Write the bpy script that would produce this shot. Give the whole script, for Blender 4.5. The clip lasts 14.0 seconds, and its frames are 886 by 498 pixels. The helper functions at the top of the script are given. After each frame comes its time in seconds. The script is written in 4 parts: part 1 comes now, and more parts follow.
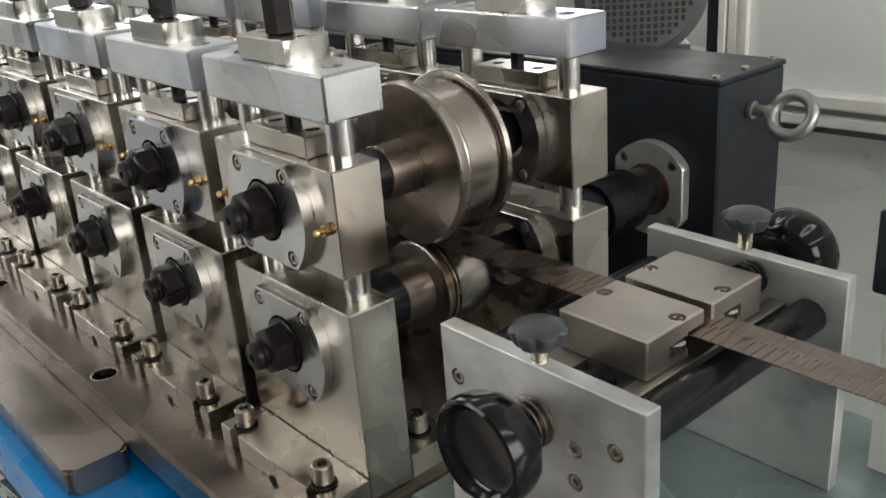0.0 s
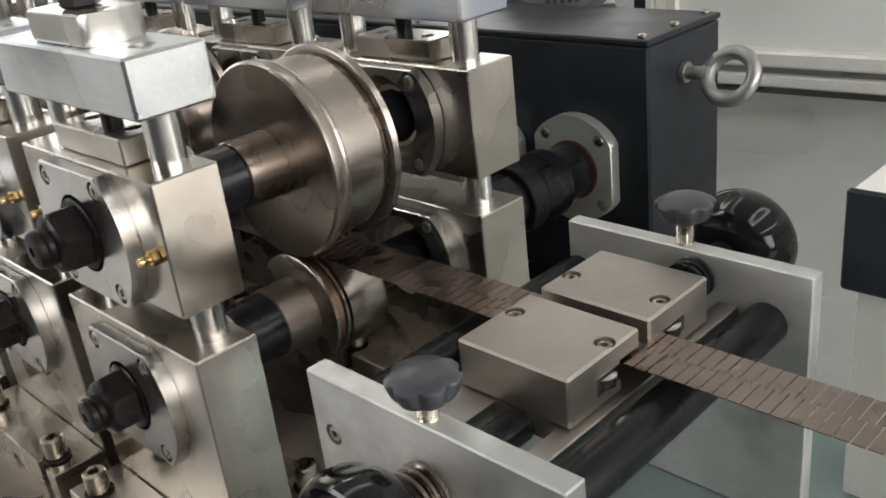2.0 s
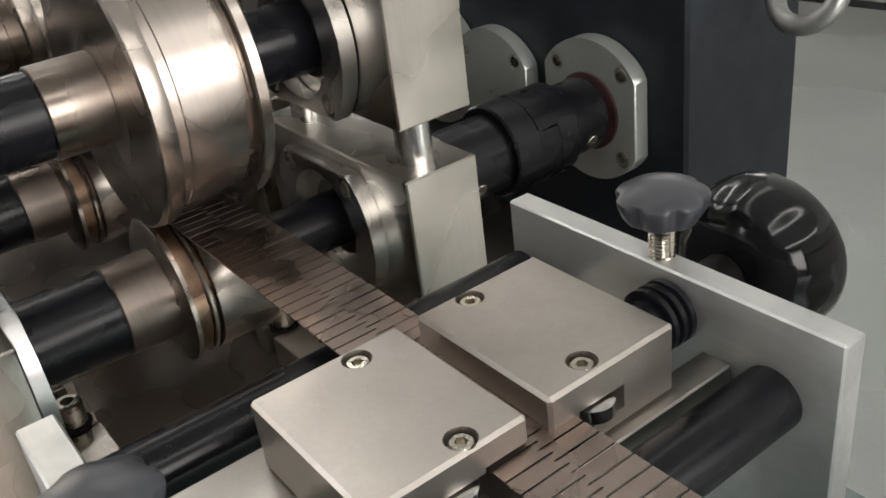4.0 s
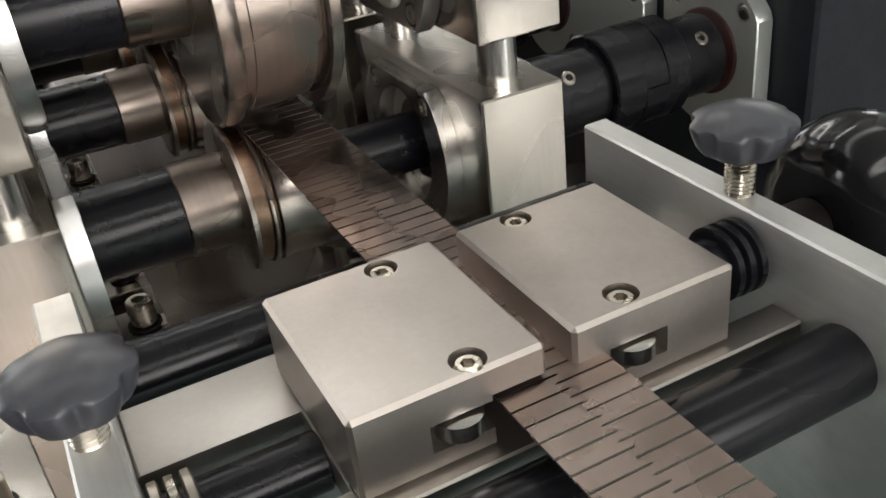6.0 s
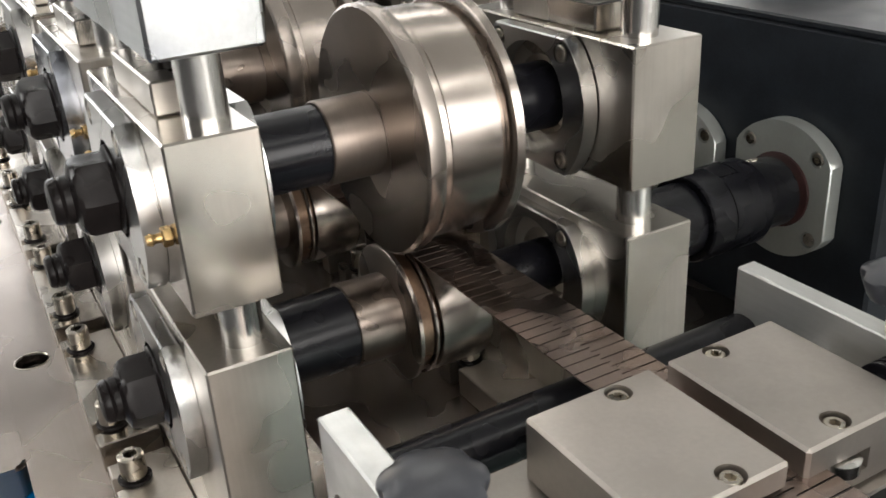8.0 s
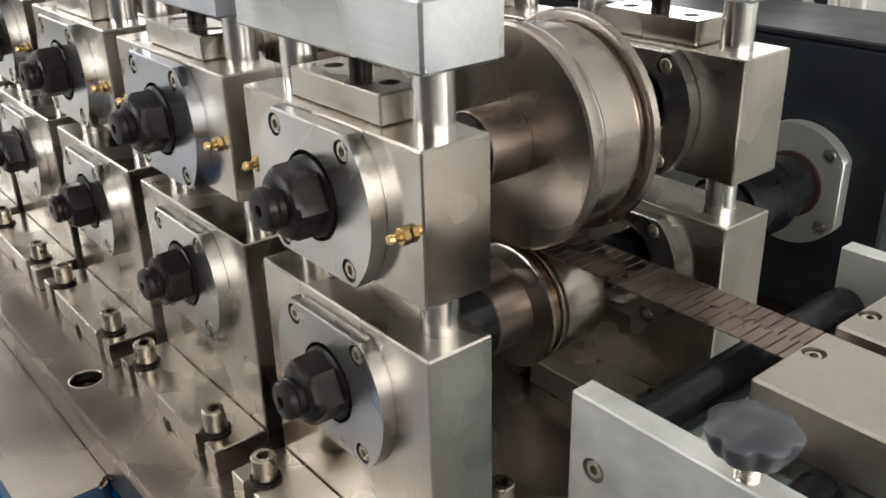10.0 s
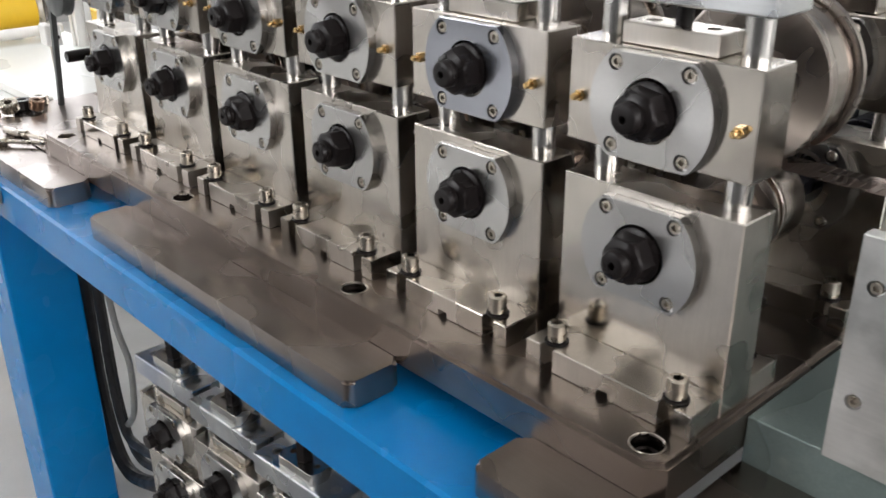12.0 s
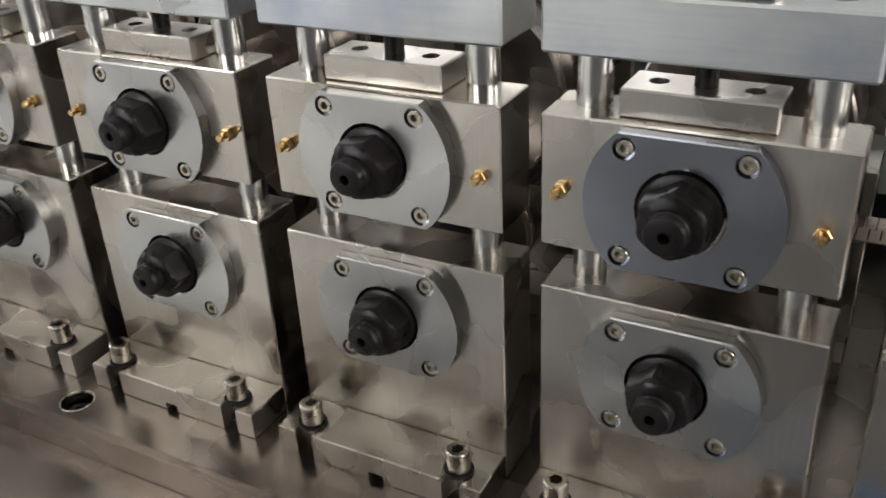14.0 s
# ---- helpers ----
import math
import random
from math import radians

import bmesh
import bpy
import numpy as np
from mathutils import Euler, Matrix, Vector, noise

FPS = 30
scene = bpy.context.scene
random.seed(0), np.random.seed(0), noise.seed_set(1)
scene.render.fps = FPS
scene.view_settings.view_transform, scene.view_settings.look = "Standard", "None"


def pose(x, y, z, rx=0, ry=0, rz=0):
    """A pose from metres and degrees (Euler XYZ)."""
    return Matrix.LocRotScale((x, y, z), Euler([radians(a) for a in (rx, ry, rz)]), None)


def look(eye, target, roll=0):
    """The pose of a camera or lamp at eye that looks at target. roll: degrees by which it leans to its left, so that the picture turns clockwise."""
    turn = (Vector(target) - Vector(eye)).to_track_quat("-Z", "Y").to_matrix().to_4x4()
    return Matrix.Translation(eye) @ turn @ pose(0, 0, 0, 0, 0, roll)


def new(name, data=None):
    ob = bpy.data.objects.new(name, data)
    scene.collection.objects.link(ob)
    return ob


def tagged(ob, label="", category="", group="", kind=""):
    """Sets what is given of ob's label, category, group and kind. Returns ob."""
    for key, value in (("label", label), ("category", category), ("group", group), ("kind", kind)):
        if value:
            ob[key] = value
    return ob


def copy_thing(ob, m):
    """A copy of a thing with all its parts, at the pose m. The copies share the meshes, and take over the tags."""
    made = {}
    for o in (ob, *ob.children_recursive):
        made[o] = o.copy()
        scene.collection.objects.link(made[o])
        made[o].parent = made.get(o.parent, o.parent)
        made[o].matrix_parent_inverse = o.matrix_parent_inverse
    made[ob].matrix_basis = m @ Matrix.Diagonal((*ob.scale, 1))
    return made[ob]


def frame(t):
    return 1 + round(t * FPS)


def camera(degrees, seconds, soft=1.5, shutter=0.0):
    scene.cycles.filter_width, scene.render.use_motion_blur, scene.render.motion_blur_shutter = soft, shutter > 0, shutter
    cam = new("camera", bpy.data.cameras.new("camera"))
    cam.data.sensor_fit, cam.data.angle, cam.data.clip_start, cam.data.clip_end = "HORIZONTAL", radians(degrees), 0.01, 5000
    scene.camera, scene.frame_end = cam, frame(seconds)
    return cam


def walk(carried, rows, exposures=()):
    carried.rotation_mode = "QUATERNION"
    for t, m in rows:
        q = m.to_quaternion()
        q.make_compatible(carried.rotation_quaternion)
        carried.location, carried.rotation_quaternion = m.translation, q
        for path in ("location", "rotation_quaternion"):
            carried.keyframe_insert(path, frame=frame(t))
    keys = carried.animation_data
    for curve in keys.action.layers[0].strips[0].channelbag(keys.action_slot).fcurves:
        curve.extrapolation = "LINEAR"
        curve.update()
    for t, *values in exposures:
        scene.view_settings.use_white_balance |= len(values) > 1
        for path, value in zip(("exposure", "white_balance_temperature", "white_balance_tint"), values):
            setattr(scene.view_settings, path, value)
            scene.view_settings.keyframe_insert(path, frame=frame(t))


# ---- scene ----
cam = camera(51.3, 14.0, soft=1.6, shutter=0.15)
PATH = [
    (0, (0.0, -0.002, 1.238), (-1.424, 1.183, 0.483), -4.6),
    (0.5, (-0.054, 0.012, 1.234), (-1.469, 1.202, 0.471), -4.6),
    (1, (-0.101, 0.008, 1.239), (-1.465, 1.249, 0.465), -5.1),
    (1.5, (-0.099, 0.037, 1.236), (-1.437, 1.297, 0.447), -6.0),
    (2, (-0.071, 0.121, 1.203), (-1.406, 1.369, 0.391), -6.9),
    (2.5, (-0.069, 0.161, 1.187), (-1.364, 1.419, 0.327), -7.4),
    (2.7, (-0.102, 0.189, 1.18), (-1.368, 1.458, 0.292), -7.4),
    (4.8, (-0.134, 0.366, 1.128), (-1.686, 1.141, 0.133), -7.2),
    (5, (-0.133, 0.366, 1.122), (-1.693, 1.119, 0.122), -7.1),
    (5.5, (-0.132, 0.369, 1.116), (-1.7, 1.09, 0.105), -7.0),
    (6, (-0.129, 0.372, 1.116), (-1.706, 1.075, 0.106), -7.0),
    (6.5, (-0.131, 0.363, 1.119), (-1.728, 1.044, 0.127), -5.9),
    (7, (-0.119, 0.347, 1.131), (-1.751, 1.006, 0.18), -5.4),
    (7.5, (-0.116, 0.326, 1.153), (-1.76, 1.043, 0.27), -4.5),
    (8, (-0.14, 0.256, 1.168), (-1.739, 1.111, 0.323), -3.6),
    (8.2, (-0.151, 0.229, 1.166), (-1.727, 1.134, 0.333), -3.6),
    (10.3, (-0.2, 0.058, 1.19), (-1.606, 1.214, 0.36), -1.0),
    (10.5, (-0.186, 0.033, 1.192), (-1.589, 1.199, 0.372), -0.7),
    (11, (-0.113, 0.001, 1.194), (-1.526, 1.161, 0.383), 0.0),
    (11.5, (-0.103, -0.069, 1.193), (-1.518, 1.074, 0.361), 0.6),
    (12, (-0.211, -0.231, 1.196), (-1.557, 1.003, 0.38), -0.4),
    (12.5, (-0.313, -0.33, 1.199), (-1.588, 0.984, 0.396), -0.8),
    (13, (-0.403, -0.278, 1.21), (-1.617, 1.095, 0.408), -0.7),
    (13.5, (-0.501, -0.221, 1.223), (-1.613, 1.214, 0.385), -0.9),
    (14, (-0.675, -0.117, 1.23), (-1.539, 1.419, 0.284), -3.0),
]
walk(cam, [(t, look(eye, target, roll)) for t, eye, target, roll in PATH],
     exposures=((0.0, -0.28, 6500, 8), (2.5, -0.04, 6500, 10), (8.0, 0.06, 6500, 10), (10.5, 0.24, 6500, 10), (11.0, -0.02, 6420, 10), (11.5, 0.12, 6350, 11),
                (12.5, 0.12, 6310, 13), (13.0, 0.18, 6270, 13), (13.5, 0.06, 6230, 12), (14.0, 0.04, 6400, 10)))

# ---- daylight ----
scene.view_settings.exposure = 0.0
world = bpy.data.worlds.new("world")
scene.world = world
world.use_nodes = True
_wt = world.node_tree
_bg = _wt.nodes["Background"]
_sky = _wt.nodes.new("ShaderNodeTexSky")
_sky.sky_type = "NISHITA"
_sky.sun_disc = False
_sky.sun_elevation, _sky.sun_rotation = radians(42), radians(70)
_wt.links.new(_sky.outputs["Color"], _bg.inputs["Color"])
_bg.inputs["Strength"].default_value = 0.12


def window_light(name, at, target, wide, high, watts, colour=(1.0, 0.98, 0.94)):
    lamp = bpy.data.lights.new(name, "AREA")
    lamp.shape, lamp.size, lamp.size_y, lamp.energy, lamp.color = "RECTANGLE", wide, high, watts, colour
    ob = new(name, lamp)
    ob.matrix_world = look(at, target)
    return ob


HALL = (-7.0, 4.2, -4.5, 5.5, 4.2)   # x0, x1, y0, y1, height
window_light("window_light_east", (4.1, 0.30, 2.2), (0, 0.6, 1.5), 6.4, 2.2, 235, (1.0, 0.95, 0.89))
window_light("window_light_north", (-2.0, 5.4, 1.8), (-2.0, 0, 1.5), 7.0, 1.6, 215)
window_light("window_light_west", (-6.9, 0.5, 2.2), (0, 0.5, 1.5), 6.0, 2.4, 38)
# no window is known to the south; added to brighten the left stands
window_light("window_light_south", (-3.8, -4.4, 2.1), (-3.0, 0, 0.6), 3.2, 2.0, 105)
LAMPS = ((-4.0, 60), (-1.6, 10), (2.2, 40))
for _x, _w in LAMPS:
    window_light("ceiling_lamp_light", (_x, 0.3, 4.0), (_x, 0.3, 0), 0.35, 5.6, _w)


# ---- materials ----
def mat(name, colour, rough=0.4, metal=0.0, var=0.12, scale=30.0, bump=0.02, streak=None, coat=0.0, rvar=0.12, stain=None, rnd=0.06, emit=0.0, spec=0.5, turned=0.0):
    """Principled surface with grain and stains at two scales; streak stretches the fine grain along an axis."""
    m = bpy.data.materials.new(name)
    m.use_nodes = True
    nt = m.node_tree
    n, lk = nt.nodes, nt.links
    p = n["Principled BSDF"]
    tc = n.new("ShaderNodeTexCoord")
    info = n.new("ShaderNodeObjectInfo")
    off = n.new("ShaderNodeVectorMath")
    off.operation = "MULTIPLY_ADD"
    cmb = n.new("ShaderNodeCombineXYZ")
    for i in range(3):
        lk.new(info.outputs["Random"], cmb.inputs[i])
    lk.new(cmb.outputs[0], off.inputs[0])
    off.inputs[1].default_value = (7.3, 3.1, 5.7)
    lk.new(tc.outputs["Object"], off.inputs[2])
    big = n.new("ShaderNodeTexNoise")
    big.inputs["Scale"].default_value = scale
    big.inputs["Detail"].default_value = 5
    big.inputs["Roughness"].default_value = 0.6
    lk.new(off.outputs[0], big.inputs["Vector"])
    fine = n.new("ShaderNodeTexNoise")
    fine.inputs["Scale"].default_value = 420.0
    fine.inputs["Detail"].default_value = 3
    if streak:
        mp = n.new("ShaderNodeMapping")
        mp.inputs["Scale"].default_value = streak
        lk.new(off.outputs[0], mp.inputs["Vector"])
        lk.new(mp.outputs[0], fine.inputs["Vector"])
    else:
        lk.new(off.outputs[0], fine.inputs["Vector"])
    mixf = n.new("ShaderNodeMath")
    mixf.operation = "MULTIPLY_ADD"
    lk.new(fine.outputs["Fac"], mixf.inputs[0])
    mixf.inputs[1].default_value = 0.35
    lk.new(big.outputs["Fac"], mixf.inputs[2])
    ramp = n.new("ShaderNodeMapRange")
    ramp.inputs["From Min"].default_value, ramp.inputs["From Max"].default_value = 0.45, 0.9
    ramp.inputs["To Min"].default_value, ramp.inputs["To Max"].default_value = 1 - var, 1 + var
    ramp.interpolation_type = "SMOOTHSTEP"
    lk.new(mixf.outputs[0], ramp.inputs["Value"])
    rm = n.new("ShaderNodeMath")
    rm.operation = "MULTIPLY_ADD"
    lk.new(info.outputs["Random"], rm.inputs[0])
    rm.inputs[1].default_value = rnd * 2
    rm.inputs[2].default_value = 1 - rnd
    mul = n.new("ShaderNodeMath")
    mul.operation = "MULTIPLY"
    lk.new(ramp.outputs[0], mul.inputs[0])
    lk.new(rm.outputs[0], mul.inputs[1])
    col = n.new("ShaderNodeVectorMath")
    col.operation = "SCALE"
    col.inputs[0].default_value = colour
    lk.new(mul.outputs[0], col.inputs["Scale"])
    out = col.outputs[0]
    if stain:
        sn = n.new("ShaderNodeTexNoise")
        sn.inputs["Scale"].default_value = stain[3]
        sn.inputs["Detail"].default_value = 6
        lk.new(off.outputs[0], sn.inputs["Vector"])
        sr = n.new("ShaderNodeMapRange")
        sr.inputs["From Min"].default_value, sr.inputs["From Max"].default_value = stain[4] - 0.06, stain[4] + 0.18
        sr.interpolation_type = "SMOOTHSTEP"
        lk.new(sn.outputs["Fac"], sr.inputs["Value"])
        mx = n.new("ShaderNodeMix")
        mx.data_type = "RGBA"
        lk.new(sr.outputs[0], mx.inputs["Factor"])
        lk.new(out, mx.inputs["A"])
        mx.inputs["B"].default_value = (*stain[:3], 1)
        out = mx.outputs["Result"]
    lk.new(out, p.inputs["Base Color"])
    soft_n = n.new("ShaderNodeTexNoise")
    soft_n.inputs["Scale"].default_value = scale * 0.8
    soft_n.inputs["Detail"].default_value = 1.5
    lk.new(off.outputs[0], soft_n.inputs["Vector"])
    rr = n.new("ShaderNodeMapRange")
    rr.inputs["From Min"].default_value, rr.inputs["From Max"].default_value = 0.3, 0.7
    rr.inputs["To Min"].default_value, rr.inputs["To Max"].default_value = max(0.02, rough - rvar), rough + rvar
    rr.interpolation_type = "SMOOTHSTEP"
    lk.new(soft_n.outputs["Fac"], rr.inputs["Value"])
    lk.new(rr.outputs[0], p.inputs["Roughness"])
    p.inputs["Metallic"].default_value = metal
    p.inputs["Specular IOR Level"].default_value = spec
    p.inputs["Coat Weight"].default_value = coat
    p.inputs["Coat Roughness"].default_value = 0.08
    if bump:
        b = n.new("ShaderNodeBump")
        b.inputs["Strength"].default_value = bump
        b.inputs["Distance"].default_value = 0.002
        lk.new(fine.outputs["Fac"], b.inputs["Height"])
        lk.new(b.outputs[0], p.inputs["Normal"])
    if turned:
        tg = n.new("ShaderNodeTangent")
        tg.direction_type, tg.axis = "RADIAL", "Y"
        lk.new(tg.outputs[0], p.inputs["Tangent"])
        p.inputs["Anisotropic"].default_value = turned
    if emit:
        p.inputs["Emission Color"].default_value = (*colour, 1)
        p.inputs["Emission Strength"].default_value = emit
    return m


STEEL = mat("ground_steel", (0.52, 0.485, 0.44), 0.26, 1.0, 0.08, 22, 0.0, (1.0, 1.0, 0.06), stain=(0.40, 0.365, 0.315, 11, 0.56))
FLANGE = mat("turned_steel", (0.485, 0.48, 0.47), 0.26, 1.0, 0.05, 18, 0.0, rvar=0.05, rnd=0.12, turned=0.6)
# smoother flange steel with a dark blue reflection mixed into its colour
BLUE_SHEEN = mat("blue_sheen_flange", (0.36, 0.375, 0.415), 0.20, 1.0, 0.06, 18, 0.0, rvar=0.04, turned=0.6)
DULL = mat("dull_steel", (0.56, 0.585, 0.555), 0.42, 0.75, 0.06, 20, 0.0, rvar=0.06)
YOKE = mat("milled_aluminium", (0.55, 0.565, 0.57), 0.33, 1.0, 0.10, 16, 0.03, (0.05, 1.0, 1.0), stain=(0.36, 0.385, 0.46, 10, 0.50))
CHROME = mat("chromed_rod", (0.66, 0.65, 0.63), 0.24, 1.0, 0.04, 20, 0.0, rvar=0.04)
BLACK = mat("black_oxide", (0.010, 0.008, 0.008), 0.34, 0.0, 0.25, 60, 0.04, spec=0.18)
BOLT = mat("zinc_screw", (0.48, 0.44, 0.38), 0.28, 1.0, 0.15, 90, 0.02)
# near-black colour for the shade inside the cowl perforations
HOLESHADE = mat("hole_shade", (0.02, 0.019, 0.018), 0.6, 0.3, 0.2, 60, 0.0)
BRASS = mat("brass", (0.62, 0.43, 0.20), 0.25, 1.0, 0.12, 80, 0.02)
ROLL = mat("polished_roll_steel", (0.40, 0.355, 0.32), 0.25, 1.0, 0.07, 25, 0.0, (0.05, 1.0, 0.05), rvar=0.05, turned=0.5)
SLEEVE = mat("bronzed_sleeve", (0.215, 0.18, 0.155), 0.36, 1.0, 0.10, 30, 0.0, (0.05, 1.0, 0.05))
BLACKSLEEVE = mat("black_spacer", (0.006, 0.006, 0.008), 0.27, 0.0, 0.15, 40, 0.0, rvar=0.05, spec=0.26)
# near-black colour for the dark reflection on the inner flange faces
FACE_SHADE = mat("oiled_dark_steel", (0.020, 0.021, 0.025), 0.32, 0.3, 0.2, 60, 0.0, rvar=0.05)
CAPSTEEL = mat("bright_cap_steel", (0.60, 0.585, 0.55), 0.24, 1.0, 0.06, 18, 0.0, rvar=0.06)
ZINC = mat("dull_zinc", (0.34, 0.34, 0.33), 0.42, 0.9, 0.12, 60, 0.03)
COPPERED = mat("coppery_groove", (0.30, 0.20, 0.14), 0.32, 1.0, 0.2, 40, 0.0, rvar=0.06)
BASE = mat("base_plate_steel", (0.30, 0.262, 0.236), 0.27, 1.0, 0.06, 12, 0.0, (0.05, 1, 1), stain=(0.235, 0.20, 0.176, 9, 0.56), rvar=0.06)
NICKEL = mat("satin_nickel", (0.42, 0.385, 0.35), 0.40, 1.0, 0.06, 26, 0.0, rvar=0.06, stain=(0.45, 0.42, 0.39, 30, 0.62))
SLIDE = mat("ground_slide_steel", (0.37, 0.35, 0.325), 0.36, 1.0, 0.05, 26, 0.0, rvar=0.05)
ALU = mat("aluminium_plate", (0.68, 0.68, 0.665), 0.45, 0.8, 0.08, 18, 0.02, (0.08, 1, 1), stain=(0.42, 0.43, 0.42, 15, 0.52), rvar=0.12)
STRIP = mat("bronze_strip", (0.265, 0.21, 0.185), 0.30, 1.0, 0.06, 40, 0.0, (0.05, 1, 1))
BAKELITE = mat("bakelite", (0.006, 0.006, 0.007), 0.15, 0.0, 0.2, 40, 0.0, coat=0.1, rvar=0.03, spec=0.32)
KNOB = mat("grey_plastic", (0.040, 0.042, 0.050), 0.34, 0.0, 0.10, 60, 0.0, rvar=0.05)
BLUE = mat("blue_paint", (0.0, 0.175, 0.47), 0.25, 0.0, 0.05, 14, 0.01, rvar=0.05, spec=0.28)
BOXBLACK = mat("black_housing_paint", (0.013, 0.016, 0.021), 0.42, 0.0, 0.25, 40, 0.04, rvar=0.03, spec=0.3)
DECK = mat("deck_sheet", (0.22, 0.28, 0.275), 0.26, 0.35, 0.12, 7, 0.0, rvar=0.08, stain=(0.36, 0.40, 0.385, 14, 0.60), spec=0.35)
SHEET = mat("grey_sheet_metal", (0.42, 0.43, 0.42), 0.34, 0.8, 0.07, 5, 0.02)
EXTR = mat("extruded_aluminium", (0.80, 0.785, 0.755), 0.42, 0.15, 0.04, 20, 0.02, (1, 1, 0.05))
WHITE = mat("white_panel", (0.72, 0.74, 0.72), 0.35, 0.0, 0.04, 3, 0.01)
WALL = mat("hall_wall", (0.27, 0.27, 0.26), 0.8, 0.0, 0.05, 2, 0.05)
# wall tone kept dark so the front faces reflect less light
DIMWALL = mat("dim_reflection_wall", (0.07, 0.07, 0.07), 0.8, 0.0, 0.05, 2, 0.05)
FLOOR = mat("concrete", (0.43, 0.425, 0.41), 0.65, 0.0, 0.12, 3, 0.08, stain=(0.36, 0.355, 0.34, 2.2, 0.55))
# dark tone for the unseen floor area, only to dim what the steel reflects
DIMFLOOR = mat("dim_reflection_floor", (0.09, 0.09, 0.092), 0.5, 0.0, 0.15, 3, 0.05)
CEIL = mat("hall_ceiling", (0.30, 0.30, 0.29), 0.8, 0.0, 0.05, 2, 0.0)
CABLE = mat("cable_rubber", (0.012, 0.012, 0.013), 0.5, 0.0, 0.2, 60, 0.02)
CAST = mat("grey_motor_paint", (0.075, 0.08, 0.08), 0.45, 0.1, 0.15, 40, 0.04)
YELLOW = mat("yellow_paint", (0.78, 0.50, 0.02), 0.35, 0.0, 0.06, 10, 0.02)
RED = mat("red_grip", (0.30, 0.02, 0.025), 0.3, 0.0, 0.1, 40, 0.0)
GREYCABLE = mat("grey_cable", (0.25, 0.25, 0.24), 0.5, 0.0, 0.1, 60, 0.02)
RUST = mat("rusty_ring", (0.035, 0.012, 0.011), 0.6, 0.2, 0.3, 60, 0.05)
GLOW = mat("window_daylight", (0.95, 0.97, 1.0), 0.5, emit=1.5)
LAMPGLOW = mat("lamp_tube", (1.0, 0.98, 0.94), 0.5, emit=3.0)


# ---- mesh helpers ----
def mesh_of(name, bm):
    me = bpy.data.meshes.new(name)
    bmesh.ops.recalc_face_normals(bm, faces=bm.faces)
    bm.to_mesh(me)
    bm.free()
    for f in me.polygons:
        f.use_smooth = True
    me.set_sharp_from_angle(angle=radians(32))
    return me


def part(name, bm, material, parent=None, label="", place=None):
    """Links a bmesh (or a ready mesh) as one mesh object under a thing or a part."""
    me = bm if isinstance(bm, bpy.types.Mesh) else mesh_of(name, bm)
    if not me.materials:
        me.materials.append(material)
    ob = new(name, me)
    if parent is not None:
        ob.parent = parent
    if place is not None:
        ob.matrix_basis = place
    if label:
        ob["label"] = label
    return ob


def thing(name, label, category, group="", kind="", at=None):
    ob = new(name)
    ob.empty_display_size = 0.02
    if at is not None:
        ob.matrix_basis = at
    return tagged(ob, label, category, group, kind)


def box(x0, x1, y0, y1, z0, z1, bevel=0.0008, bm=None):
    bm = bm or bmesh.new()
    vs = [bm.verts.new((x, y, z)) for z in (z0, z1) for y in (y0, y1) for x in (x0, x1)]
    fs = [bm.faces.new([vs[i] for i in q]) for q in ((0, 2, 3, 1), (4, 5, 7, 6), (0, 1, 5, 4), (2, 6, 7, 3), (0, 4, 6, 2), (1, 3, 7, 5))]
    if bevel:
        es = {e for f in fs for e in f.edges}
        bmesh.ops.bevel(bm, geom=list(es), offset=bevel, segments=1, affect="EDGES")
    return bm


AXIS = {"x": Matrix(((0, 0, 1), (1, 0, 0), (0, 1, 0))).to_4x4(), "y": Matrix(((1, 0, 0), (0, 0, 1), (0, 1, 0))).to_4x4(), "z": Matrix.Identity(4)}


def prism(points, axis, lo, hi, bevel=0.0, bm=None):
    """A flat outline pushed along an axis. Points are (y, z) for x, (x, z) for y, (x, y) for z."""
    bm = bm or bmesh.new()
    m = AXIS[axis]
    a = [bm.verts.new(m @ Vector((p[0], p[1], lo))) for p in points]
    b = [bm.verts.new(m @ Vector((p[0], p[1], hi))) for p in points]
    n = len(points)
    fs = [bm.faces.new(a[::-1]), bm.faces.new(b)]
    fs += [bm.faces.new((a[i], a[(i + 1) % n], b[(i + 1) % n], b[i])) for i in range(n)]
    if bevel:
        es = set(fs[0].edges) | set(fs[1].edges)
        bmesh.ops.bevel(bm, geom=list(es), offset=bevel, segments=2 if bevel > 0.0015 else 1, affect="EDGES")
    return bm


def circle(cx, cy, r, n=40, a0=0.0):
    return [(cx + r * math.cos(a0 + 2 * math.pi * i / n), cy + r * math.sin(a0 + 2 * math.pi * i / n)) for i in range(n)]


def cyl(cx, cy, r, axis, lo, hi, n=40, bevel=0.0006, bm=None, a0=0.0):
    return prism(circle(cx, cy, r, n, a0), axis, lo, hi, bevel, bm)


